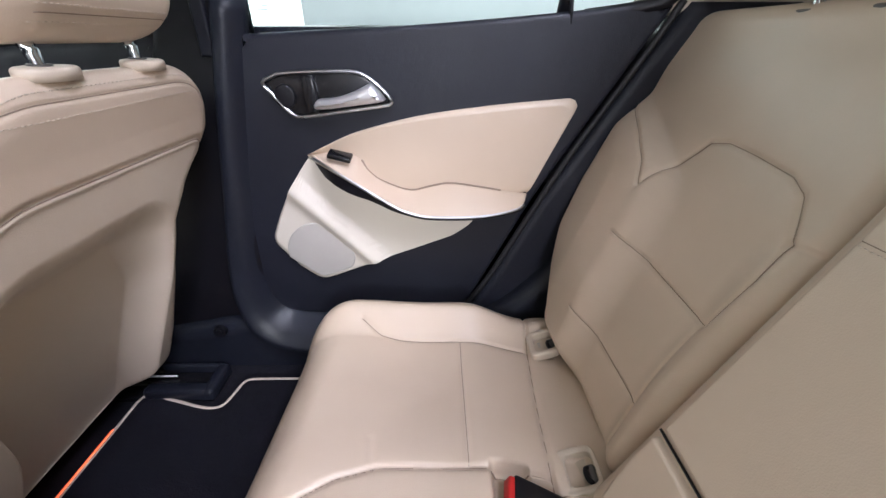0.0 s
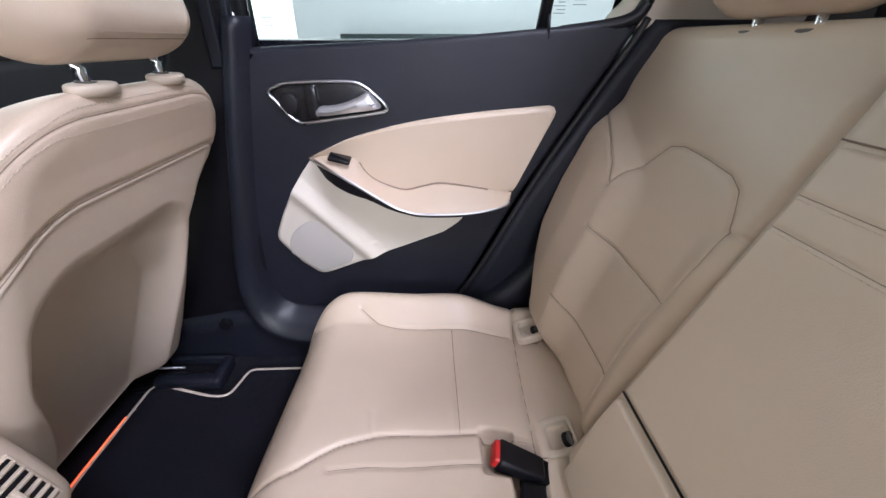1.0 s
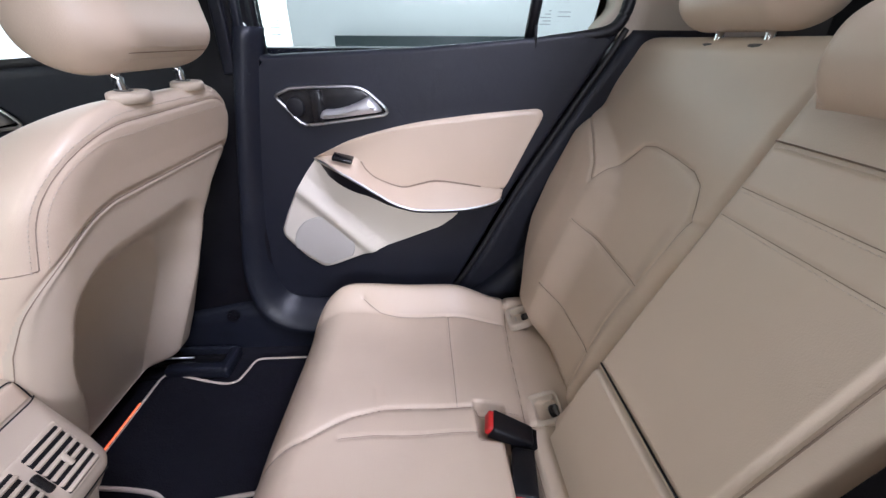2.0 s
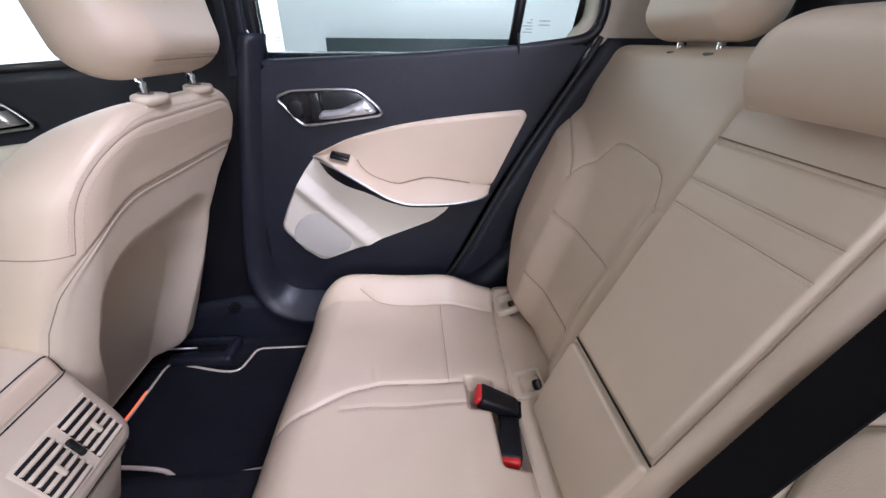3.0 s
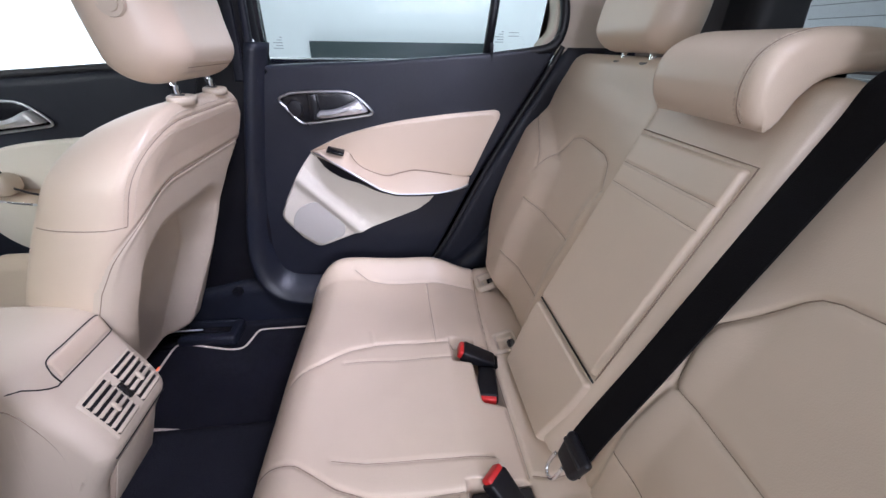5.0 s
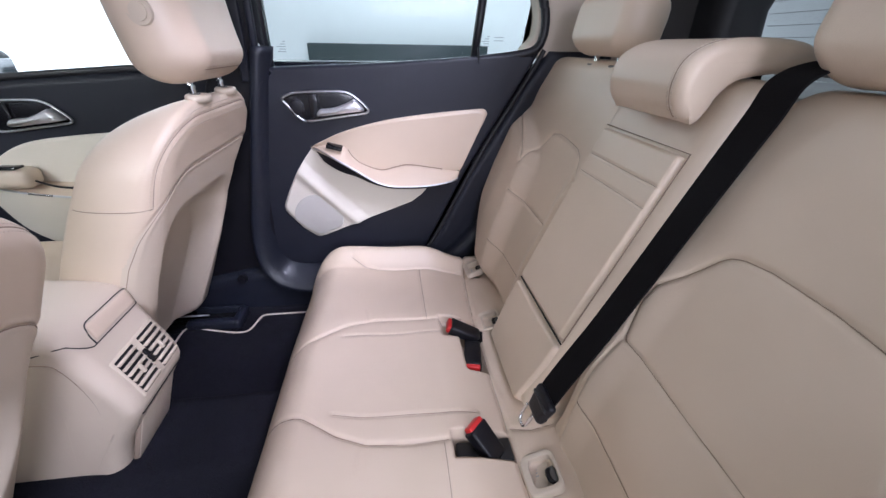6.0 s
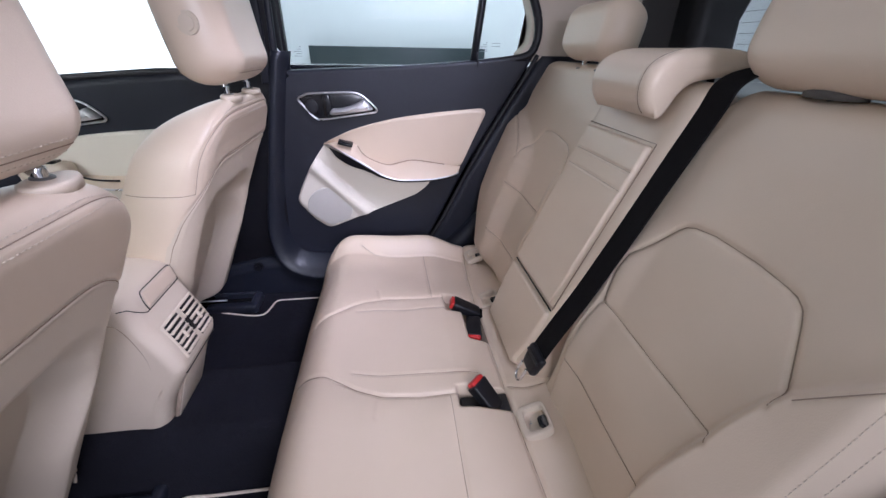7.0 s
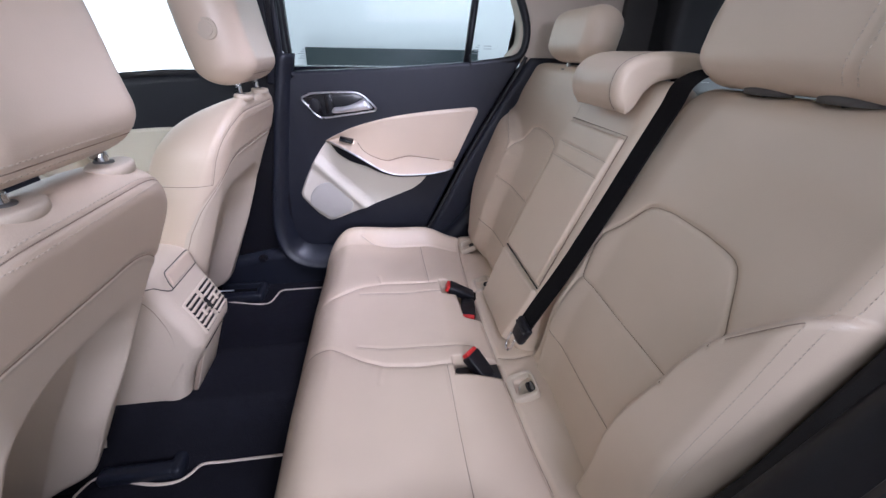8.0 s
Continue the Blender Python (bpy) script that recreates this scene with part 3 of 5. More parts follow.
    # the brown tube paints the shadow line under the insert
    part("fold", tube([p + Vector((0, -0.0045, 0.0)) for p in low[16:62]], 0.0018, 6), SEAM, t, "sewn fold between insert and armrest, its shadow drawn in brown")
    part("pull_slot", ruled(edge, [p + Vector((0, 0.004, -d)) for p, d in zip(edge, drop)], lambda x, z, v, u: 0.0, m=3), BLACK, t, "black pull slot under the armrest")
    part("window_switch", box((-0.212, 0.762, 0.544), (-0.168, 0.788, 0.5525), 0.002, 2, Matrix.Translation((-0.19, 0.775, 0.552)) @ pose(0, 0, 0, 14, 14, 0) @ Matrix.Translation((0.19, -0.775, -0.552))), GLOSS, t, "black window switch")
    # lower insert with a moulded rib and the speaker
    lo_top = line3([(-0.262, 0.536), (-0.232, 0.515), (-0.20, 0.497), (-0.136, 0.458), (-0.066, 0.424), (0.0, 0.418), (0.085, 0.420)], 70, 0.812)
    lo_bot = even([Vector((x, 0.812, z)) for x, z in [(-0.262, 0.536), (-0.285, 0.508), (-0.313, 0.469), (-0.345, 0.410), (-0.366, 0.364), (-0.367, 0.350), (-0.360, 0.336), (-0.320, 0.284), (-0.284, 0.255), (-0.271, 0.252), (-0.25, 0.258), (-0.157, 0.294), (-0.05, 0.334), (0.026, 0.363), (0.060, 0.388), (0.085, 0.420)]], 70)

    def moulded(x, z, v, u):
        d = (x + 0.30) * 0.72 + (z - 0.46) * 0.69
        rim = min(min(v, 1 - v) / 0.05, 1)
        return 0.002 + 0.010 * math.sqrt(max(rim, 0)) + 0.013 * math.exp(-((d - 0.004) / 0.016) ** 2) * rim + (-0.006 * rim if d > 0.03 else 0)

    part("lower_insert", ruled(lo_top, lo_bot, moulded, m=40), PALE, t, "moulded beige plastic lower panel")
    disc = []
    for i in range(48):
        a = 2 * math.pi * i / 48
        x, z = -0.265 + 0.074 * math.cos(a), 0.325 + 0.074 * math.sin(a)
        # kept inside the panel's lower edges
        e1 = (z - 0.262) + (x + 0.271) * 0.80
        e2 = (z - 0.262) - (x + 0.271) * 0.38
        if e1 < 0:
            x, z = x - e1 * 0.80 / 1.64, z - e1 / 1.64
        if e2 < 0:
            x, z = x + e2 * 0.38 / 1.144, z - e2 / 1.144
        disc.append((x, z))
    part("speaker_grille", plate(disc, -0.004, "y", 0.8005, 0.003), GRILLE, t, "round perforated beige speaker grille")
    # window frame, glass, divider
    y = 0.842
    pane_ob = pane("window_glass", [(-0.338, y, 0.745), (0.212, y, 0.775), (0.245, y, 1.05), (-0.338, y, 1.05)], "lightly tinted side window", TINTED)
    pane_ob.parent = t
    pane_ob.matrix_parent_inverse = Matrix.Translation(-t.location)
    q = pane("quarter_glass", [(0.215, y, 0.775), (0.41, y, 0.79), (0.42, y, 0.90), (0.36, y, 1.0), (0.245, y, 1.05)], "lightly tinted quarter window", TINTED)
    q.parent = t
    q.matrix_parent_inverse = Matrix.Translation(-t.location)
    part("window_divider", tube([(0.213, y - 0.01, 0.775), (0.224, y - 0.01, 0.87), (0.246, y - 0.01, 1.06)], 0.012, 8), BLACK, t, "black divider bar")
    rim = smooth_line([(0.25, 0.826, 0.776), (0.33, 0.822, 0.786), (0.378, 0.816, 0.798), (0.398, 0.814, 0.822), (0.404, 0.814, 0.862), (0.396, 0.814, 0.905), (0.372, 0.814, 0.958), (0.338, 0.814, 1.01), (0.30, 0.814, 1.06)], 8)
    part("window_seal", tube(rim, 0.0125, 10), BLACK, t, "black window seal")
    part("window_frame", plate([(-0.338, 0.74), (-0.338, 1.10), (-0.375, 1.10), (-0.375, 0.74)], -0.03, "y", 0.86, 0.01), BLACK, t, "black window frame")
    part("window_frame", plate([(-0.338, 1.04), (0.32, 1.04), (0.32, 1.10), (-0.338, 1.10)], -0.03, "y", 0.86, 0.01), BLACK, t, "black window frame")
    part("lock_pin", tube([(0.223, 0.813, 0.765), (0.220, 0.813, 0.806)], 0.0035, 8), BLACK, t, "small black lock pin")
    # etched glass marks, too small to read
    bm = bmesh.new()
    for x0, z0 in ((-0.307, 0.787), (0.245, 0.808)):
        for i, (w, dx) in enumerate(((0.022, 0), (0.016, 0.003), (0.022, 0), (0.012, 0.004), (0.006, 0.008))):
            bmesh.ops.create_cube(bm, size=1, matrix=Matrix.Translation((x0 + dx, y - 0.003, z0 + 0.006 * i)) @ Matrix.Diagonal((w, 0.0006, 0.0018, 1)))
    for i in range(2):
        bmesh.ops.create_cube(bm, size=1, matrix=Matrix.Translation((0.283, y - 0.003, 0.822 + 0.008 * i)) @ Matrix.Diagonal((0.026, 0.0006, 0.0018, 1)))
    part("glass_mark", bm, LABEL, t, "small grey etched marks on the glass", False)
    return t


rear_door()


def front_door():
    t = thing("front_door", "closed front passenger door, dark trim with beige insert", "car door", at=(-1.0, 0.83, 0.12))
    outline = curve2([(-0.56, 0.20), (-0.535, 0.45), (-0.495, 0.66), (-0.49, 0.74), (-0.55, 0.745), (-0.70, 0.737), (-0.97, 0.716), (-1.35, 0.69), (-1.62, 0.66), (-1.66, 0.4), (-1.60, 0.12), (-1.0, 0.10), (-0.62, 0.12)], 4)
    part("door_panel", plate(outline, -0.05, "y", DOOR_Y + 0.05, 0.02, 5), DARK, t, "dark blue-black grained door trim")
    door_handle(t, -0.765, -0.022)
    top = line3([(-0.58, 0.50), (-0.62, 0.57), (-0.70, 0.588), (-0.84, 0.583), (-0.98, 0.566), (-1.06, 0.534), (-1.12, 0.49), (-1.15, 0.46)], 50, DOOR_Y)
    low = line3([(-0.58, 0.50), (-0.62, 0.47), (-0.72, 0.455), (-0.84, 0.45), (-0.95, 0.455), (-1.02, 0.458), (-1.10, 0.46), (-1.15, 0.46)], 50, DOOR_Y)
    # paler than the rear door's insert, to put brighter light into the colour
    part("insert", ruled(top, low, lambda x, z, v, u: 0.001 + 0.012 * math.sqrt(min(v / 0.04, 1)) * min(min(u, 1 - u) / 0.02, 1) - 0.010 * v), PALE, t, "padded beige leather insert")
    outer = line3([(-0.58, 0.50, 0.808), (-0.60, 0.46, 0.77), (-0.70, 0.435, 0.745), (-0.84, 0.43, 0.742), (-0.95, 0.44, 0.745), (-1.02, 0.45, 0.75), (-1.10, 0.455, 0.78), (-1.15, 0.46, 0.808)], 50)
    under = line3([(-0.58, 0.40), (-0.62, 0.34), (-0.72, 0.27), (-0.84, 0.24), (-0.95, 0.24), (-1.02, 0.26), (-1.10, 0.32), (-1.15, 0.42)], 50, DOOR_Y)
    part("armrest", ruled(low, outer, lambda x, z, v, u: 0.006 * math.sin(math.pi * v)), LEATHER, t, "beige leather armrest")
    part("lower_insert", ruled(outer, under, lambda x, z, v, u: 0.0), PALE, t, "beige plastic lower panel")
    part("trim_strip", tube([p + Vector((0, -0.002, -0.002)) for p in outer[3:-3]], 0.0032, 8), SILVER, t, "silver strip along the armrest edge")
    grip = part("grip", box((-1.10, 0.735, 0.455), (-0.970, 0.80, 0.508), 0.022, 5), SHELL, t, "beige plastic grip")
    part("window_switch", box((-1.045, 0.742, 0.507), (-0.993, 0.775, 0.514), 0.003), GLOSS, grip, "black window switch")
    part("pocket_gap", tube(smooth_line([(-0.972, 0.758, 0.474), (-0.94, 0.756, 0.462), (-0.905, 0.754, 0.455), (-0.85, 0.754, 0.452)], 5), 0.0028, 6), BLACK, t, "dark gap along the grip")
    part("window_seal", tube([(-0.49, 0.83, 0.745), (-0.70, 0.83, 0.742), (-0.97, 0.83, 0.722), (-1.62, 0.83, 0.668)], 0.010, 8), RUBBER, t, "black window seal")
    part("lock_pin", tube([(-0.585, 0.826, 0.735), (-0.585, 0.826, 0.775)], 0.0035, 8), BLACK, t, "small black lock pin")
    g = pane("window_glass", [(-0.49, 0.85, 0.73), (-0.49, 0.80, 1.10), (-1.2, 0.80, 1.10), (-1.62, 0.85, 0.65)], "clear side window")
    g.parent = t
    g.matrix_parent_inverse = Matrix.Translation(-t.location)
    mirror = part("door_mirror", box((-1.33, 0.93, 0.66), (-1.155, 1.12, 0.785), 0.04, 5), PAINT, t, "dark painted door mirror")
    part("mirror_glass", box((-1.157, 0.96, 0.69), (-1.151, 1.09, 0.755), 0.003), CHROME, mirror, "mirror glass")


front_door()

# ---- front seats ----


def front_seat(cy, label, dz=0.0, head_dz=0.0, dx=0.0, lean=0.0, inboard=-1, slim=0.0, rim_b=0.540, curl=1.0):
    t = thing("front_seat", label, "car seat", group="front seats", at=(-0.62 + dx, cy, 0.0))
    tilt = math.asin(0.430) + lean
    up = np.array((math.sin(tilt), 0.0, math.cos(tilt)))
    out = np.array((-1.0, 0.0, 0.0))   # towards the windscreen
    o = np.array((-0.615 + dx, cy, 0.11 + dz)) + out * 0.060
    L, ROUND = 0.668, 0.050   # length, edge rounding
    rim_in = lambda b: np.interp(b, [0.38, 0.50], [0.0025, 0.010])   # how far the shell's rim stays inside the edge

    def width(b):
        return np.interp(b, [0.0, 0.1, 0.3, 0.40, 0.47, 0.51, 0.55, 0.60, 0.67], [0.198, 0.192, 0.158, 0.148, 0.172, 0.202, 0.220, 0.223, 0.210])

    def width_in(b):
        return np.interp(b, [0.0, 0.1, 0.3, 0.40, 0.47, 0.55, 0.60, 0.67], [0.240, 0.252, 0.260, 0.260, 0.255, 0.241, 0.230, 0.214]) - slim * np.interp(b, [0.40, 0.50, 0.58], [1.12, 0.85, 0.62])

    wide = lambda a, b: np.where(a * inboard > 0, width_in(b), width(b))

    def sd(a, b):
        """Distance to the rim of the plastic back shell (minus: inside)."""
        turn = np.where(a * inboard > 0, 0.115, 0.05)
        qx, qy = np.abs(a) - (wide(a, b) - rim_in(b) - turn), b - (rim_b - turn)
        return np.hypot(np.maximum(qx, 0), np.maximum(qy, 0)) + np.minimum(np.maximum(qx, qy), 0) - turn

    def hollow_sd(a, b):
        qx, qy = np.abs(a) - (np.where(a * inboard > 0, 0.220 - slim - 0.035 * step((0.34 - b) / 0.2), 0.118) - 0.09), b - (rim_b - 0.068 - 0.09)
        return np.hypot(np.maximum(qx, 0), np.maximum(qy, 0)) + np.minimum(np.maximum(qx, qy), 0) - 0.09

    def ease(b):
        """How far the upper back curves forward, away from the flat plane of the shell."""
        return curl * np.interp(b, [0.26, 0.36, 0.45, 0.52, 0.58, 0.67], [0.0, 0.004, 0.013, 0.023, 0.031, 0.037])

    def arch_line(e):
        """The sewn arch over the shoulders; e: towards the front and the top."""
        sink = lambda f, b: ROUND * (1 - math.sqrt(max(1 - min(max(f - e / (0.064 - float(ease(b))), 0.02), 0.99) ** 2, 0)))
        b_top = L - sink(0.88, 0.645)

        def side(q):
            line = []
            for u in np.linspace(0, 1, 70):
                b = b_top - (b_top - 0.495) * (1 - u) ** 2
                d = sink(np.interp(b, [0.495, 0.52, 0.545, 0.57, 0.592, 0.610, 0.630, 0.642], [0.70, 0.66, 0.62, 0.61, 0.64, 0.70, 0.80, 0.88]), b)
                qy = min(max(b - (L - 0.118), 0), 0.118 - d)
                line.append((q * (float(wide(np.float64(q), np.float64(b))) - 0.118 + math.sqrt(max((0.118 - d) ** 2 - qy * qy, 0))), b))
            return line
        near_side, far_side = side(-1), side(1)[::-1]
        across = [(a, b_top) for a in np.linspace(near_side[-1][0], far_side[0][0], 16)]
        return near_side[:-1] + across + far_side[1:]

    arch = arch_line(0.0)

    def rear_face(a, b):
        d = sd(a, b)
        over = 0.0035 * step(d / 0.012)
        e = hollow_sd(a, b)
        hollow = -0.066 * step(-e / (0.036 + 0.055 * step((b - 0.28) / 0.15)))
        pipe = 0.0022 * np.exp(-((d + 0.004) / 0.0035) ** 2) - 0.002 * np.exp(-((d - 0.003) / 0.0026) ** 2)
        fwd = -ease(b)
        return over + hollow + pipe + groove(a, b, arch, 0.0018, 0.003) + fwd

    def front_face(a, b):
        return 0.03 * step((np.abs(a) - 0.10) / 0.07) - 0.020 * step((b - 0.55) / 0.11)

    back = pad("backrest", LEATHER, t, width_in if inboard < 0 else width, -0.03, L, 0.086, 0.060, ROUND, 0.118, front_face, rear_face, (o, (0, 1, 0), up, out), 230, 320,
               back_regions=[("back_shell", SHELL, "beige moulded seat back shell", lambda a, b: sd(a, b) < 0.002)], corner_low=0.02, width_r=width if inboard < 0 else width_in)
    face = SURFACE["backrest"]
    seam(back, face, arch, 0.0006, 240, True)
    # the seam between leather and shell
    rim = []
    for q in (-1, 1):
        R = 0.115 if q * inboard > 0 else 0.05
        edge_at = lambda b: q * (float(wide(np.float64(q), np.float64(b)) - rim_in(b)) - 0.0002)
        half = [(edge_at(b), b) for b in np.linspace(0.03, rim_b - R, 90)]
        half += [(edge_at(rim_b - R + R * math.sin(u)) - q * R * (1 - math.cos(u)), rim_b - R + R * math.sin(u)) for u in np.linspace(0.1, math.pi / 2, 16)]
        rim += half if q < 0 else half[::-1]
    seam(back, face, rim, 0.0007, 320, True, 0.0004)
    for off in (-0.005, 0.005):
        stitches(back, [face(a, b, 0.0003, True) for a, b in arch_line(off)], 0.0062, 0.0036, 0.0004)

    for q in (-1, 1):
        def flank(u, q=q):
            n, b = -0.030 + 0.128 * u, 0.495
            d = ROUND * (1 - math.sqrt(1 - (n / (0.116 if n > 0 else 0.044)) ** 2))
            return Vector(o + np.array((0, 1, 0)) * q * (float(wide(np.float64(q), np.float64(b))) - d + 0.0003) + up * b + out * n)
        part("seam", tube([flank(u) for u in np.linspace(0, 1, 12)], 0.0008, 5), SEAM, back, "fine sewn seam, darkened for the crease's shade")

    def on_back(a, b, n):
        return o + np.array((0, 1, 0)) * a + up * b - out * n

    # cushion and base
    pad("cushion", LEATHER, t, lambda b: 0.215 + 0 * b, -0.50, -0.12, 0.13, 0.06, 0.06, 0.09, lambda a, b: 0.025 * step((np.abs(a) - 0.11) / 0.07), None,
        (np.array((-0.60 + dx, cy, 0.17)), (0, 1, 0), (1, 0, 0), (0, 0, 1)), 50, 50)
    part("base", box((-1.05, cy - 0.19, 0.03), (-0.765, cy + 0.19, 0.14), 0.02, 3), BLACK, t, "black plastic seat base")
    part("side_strap", tube(smooth_line([on_back(0.166, 0.060, 0.03), on_back(0.172, 0.030, 0.036), on_back(0.163, 0.000, 0.046)], 5), 0.0042, 8, flat=0.5), SHELL, t, "loose beige strap at the shell's corner")
    # head restraint
    hx = 0.012 + (0.0 if dx == 0 else -0.014)
    px = 0.0 if dx == 0 else -0.004
    head_up = np.array((-0.14, 0.0, 0.990))
    head_out = np.array((-0.990, 0.0, -0.14))
    ho = np.array((-0.350 + hx, cy, 0.742 + dz + head_dz)) + head_out * 0.06

    def head_w(b):
        return 0.130 + 0.012 * np.sin(np.clip(b / 0.25, 0, 1) * math.pi) - 0.02 * step((b - 0.16) / 0.1)

    head = pad("head_restraint", LEATHER, t, head_w, 0.0, 0.245, 0.066, 0.064, 0.050, 0.075, None,
               lambda a, b: groove(a, b, [(-0.2, 0.017), (0.2, 0.017)], 0.0015, 0.0025) + 0.006 * step((0.10 - b) / 0.09),
               (ho, (0, 1, 0), head_up, head_out), 130, 130, width_r=lambda b: head_w(b) - 0.012, corner_low=0.050)
    face = SURFACE["head_restraint"]
    seam(head, face, [(a, 0.017) for a in np.linspace(-0.095, 0.090, 12)], 0.0006, 50, True)
    for b in (0.011, 0.023):
        stitches(head, [face(a, b, 0.0003, True) for a in np.linspace(-0.095, 0.088, 24)], 0.0062, 0.0036, 0.00035)
    # round release button on the inboard flank
    m = Matrix.Translation((-0.420 + hx, cy - 0.1405, 0.842 + dz + head_dz)) @ pose(0, 0, 0, 90, 0, -6)
    for name, r, h, parent in (("button_ring", 0.021, 0.004, head), ("button", 0.0145, 0.009, head)):
        bm = bmesh.new()
        bmesh.ops.create_cone(bm, cap_ends=True, segments=28, radius1=r, radius2=r * 0.93, depth=h, matrix=m)
        auto(part(name, bm, SHELL, parent))
    for s in (-0.069, 0.069):
        part("post", tube(smooth_line([(-0.392 + px, cy + s, 0.66 + dz), (-0.392 + px, cy + s, 0.715 + dz), (-0.396 + px, cy + s, 0.735 + dz + head_dz), (-0.412 + px, cy + s, 0.755 + dz + head_dz), (-0.425 + px, cy + s, 0.785 + dz + head_dz)], 6), 0.0068, 12), CHROME, t, "chrome post")
        collar = curve2([(0.020 * math.cos(k * math.pi / 8), 0.032 * math.sin(k * math.pi / 8)) for k in range(16)], 2)
        bm = plate(collar, 0.012, "z", -0.006, 0.004, 4)
        bmesh.ops.transform(bm, matrix=Matrix.Translation((-0.386 + px, cy + s, (0.714 if dx == 0 else 0.702) + dz)) @ pose(0, 0, 0, 0, 4, 0), verts=bm.verts)
        guide = part("guide", bm, SHELL, t, "beige plastic post guide")
        # flat dark disc painted for the shaded hole that the post comes out of
        bm = bmesh.new()
        bmesh.ops.create_cone(bm, cap_ends=True, segments=20, radius1=0.0105, radius2=0.0098, depth=0.003,
                              matrix=Matrix.Translation((-0.391 + px, cy + s, (0.7205 if dx == 0 else 0.7085) + dz)) @ pose(0, 0, 0, 0, 4, 0))
        part("post_hole", bm, GREYCAP, guide, "dark grey disc standing in for the hole round the post")
    return t


front_seat(0.540, "beige leather front passenger seat with chrome headrest posts", head_dz=0.006)
front_seat(-0.112, "beige leather front driver seat with chrome headrest posts", -0.012, -0.018, -0.03, 0.026, 1, 0.074, 0.520, 0.15)

# ---- centre console with rear air vents ----


def console():
    yc, half, r = 0.212, 0.084, 0.026
    t = thing("centre_console", "beige centre console end with rear air vents", "console", at=(-0.6, yc, 0.1))
    prof = smooth_line([(-1.2, 0, 0.445), (-0.80, 0, 0.448), (-0.64, 0, 0.445), (-0.57, 0, 0.440), (-0.530, 0, 0.432), (-0.510, 0, 0.417), (-0.503, 0, 0.390), (-0.490, 0, 0.355), (-0.473, 0, 0.316), (-0.462, 0, 0.278), (-0.464, 0, 0.256), (-0.480, 0, 0.228), (-0.512, 0, 0.175), (-0.532, 0, 0.115), (-0.540, 0, 0.06)], 6)
    cross = [(-1, a) for a in np.linspace(90, 0, 8)] + [(0, 0)] + [(1, a) for a in np.linspace(0, 90, 8)]
    verts, faces = [], []
    n, m = len(cross), len(prof)
    for i, p in enumerate(prof):
        d = (prof[min(i + 1, m - 1)] - prof[max(i - 1, 0)]).normalized()
        inward = Vector((d.z, 0, -d.x))
        w = half - 0.003 * min(max((0.25 - p.z) / 0.2, 0), 1)
        for s, ang in cross:
            c = p + inward * r * (1 - math.cos(radians(ang)))
            verts.append((c.x, yc + s * (w - r + r * math.sin(radians(ang))), c.z))
    for i in range(m - 1):
        for j in range(n - 1):
            faces.append((i * n + j, i * n + j + 1, (i + 1) * n + j + 1, (i + 1) * n + j))
    # flanks down to the tunnel
    for side, j in ((-1, 0), (1, n - 1)):
        base = len(verts)
        for i in range(m):
            x, y, z = verts[i * n + j]
            verts.append((min(x, -0.62), y - side * 0.006, 0.06))
        for i in range(m - 1):
            faces.append((i * n + j, (i + 1) * n + j, base + i + 1, base + i))
    body = obj("body", verts, faces, SHELL, t, "smooth beige console moulding")
    bm = bmesh.new()
    bm.from_mesh(body.data)
    bmesh.ops.recalc_face_normals(bm, faces=bm.faces)
    bm.to_mesh(body.data)
    bm.free()
    # the lid's rear edge, its tongue and the dark joints round them
    fine = even(prof, 600)

    def skin(z, y, lift):
        k = min(range(2, 500), key=lambda i: abs(fine[i].z - z) + (0 if fine[i].x > -0.57 else 1))
        p, d = fine[k], (fine[k + 2] - fine[k - 2]).normalized()
        s = max(abs(y) - (half - r), 0) / r
        drop = r * (1 - math.sqrt(max(1 - s * s, 0)))
        return p + Vector((abs(d.z), 0, abs(d.x))) * (lift - drop) + Vector((0, yc + y, 0))

    heights = np.linspace(0.417, 0.391, 9)
    spans = np.linspace(-0.036, 0.068, 20)
    tv = [skin(z, y, 0.0009) for z in heights for y in spans]
    tf = [(i * 20 + k, i * 20 + k + 1, i * 20 + k + 21, i * 20 + k + 20) for i in range(8) for k in range(19)]
    lip = obj("lid_lip", tv, tf, LEATHER, t, "tongue of the padded lid")
    thick = lip.modifiers.new("thick", "SOLIDIFY")
    thick.thickness, thick.offset = 0.0025, 0
    ring = [(0.386, -0.040), (0.402, -0.0415), (0.416, -0.038), (0.4205, -0.028), (0.4205, 0.0), (0.4205, 0.058), (0.416, 0.069), (0.400, 0.072), (0.388, 0.072)]
    part("lid_joint", tube(smooth_line([skin(z, y, 0.0003) for z, y in ring], 4), 0.0010, 6), BLACK, t, "dark joint round the lid's tongue")
    side = lambda x, z: Vector((x, yc - 0.0852 + 0.0065 * (0.42 - z) / 0.36, z))
    below = [skin(0.3865, y, 0.0003) for y in np.linspace(0.083, -0.047, 30)]
    below += [skin(z, y, 0.0003) for z, y in ((0.391, -0.056), (0.401, -0.066), (0.412, -0.075), (0.421, -0.081))] + [side(x, z) for x, z in ((-0.56, 0.403), (-0.62, 0.405), (-0.80, 0.408))]
    part("lid_joint", tube(below, 0.0010, 6), BLACK, t, "dark joint below the lid")
    # fine joint on the flank
    line = [(-0.74, 0.386), (-0.60, 0.388), (-0.545, 0.387), (-0.530, 0.374), (-0.519, 0.345), (-0.512, 0.310), (-0.513, 0.275), (-0.528, 0.222), (-0.545, 0.156), (-0.553, 0.10)]
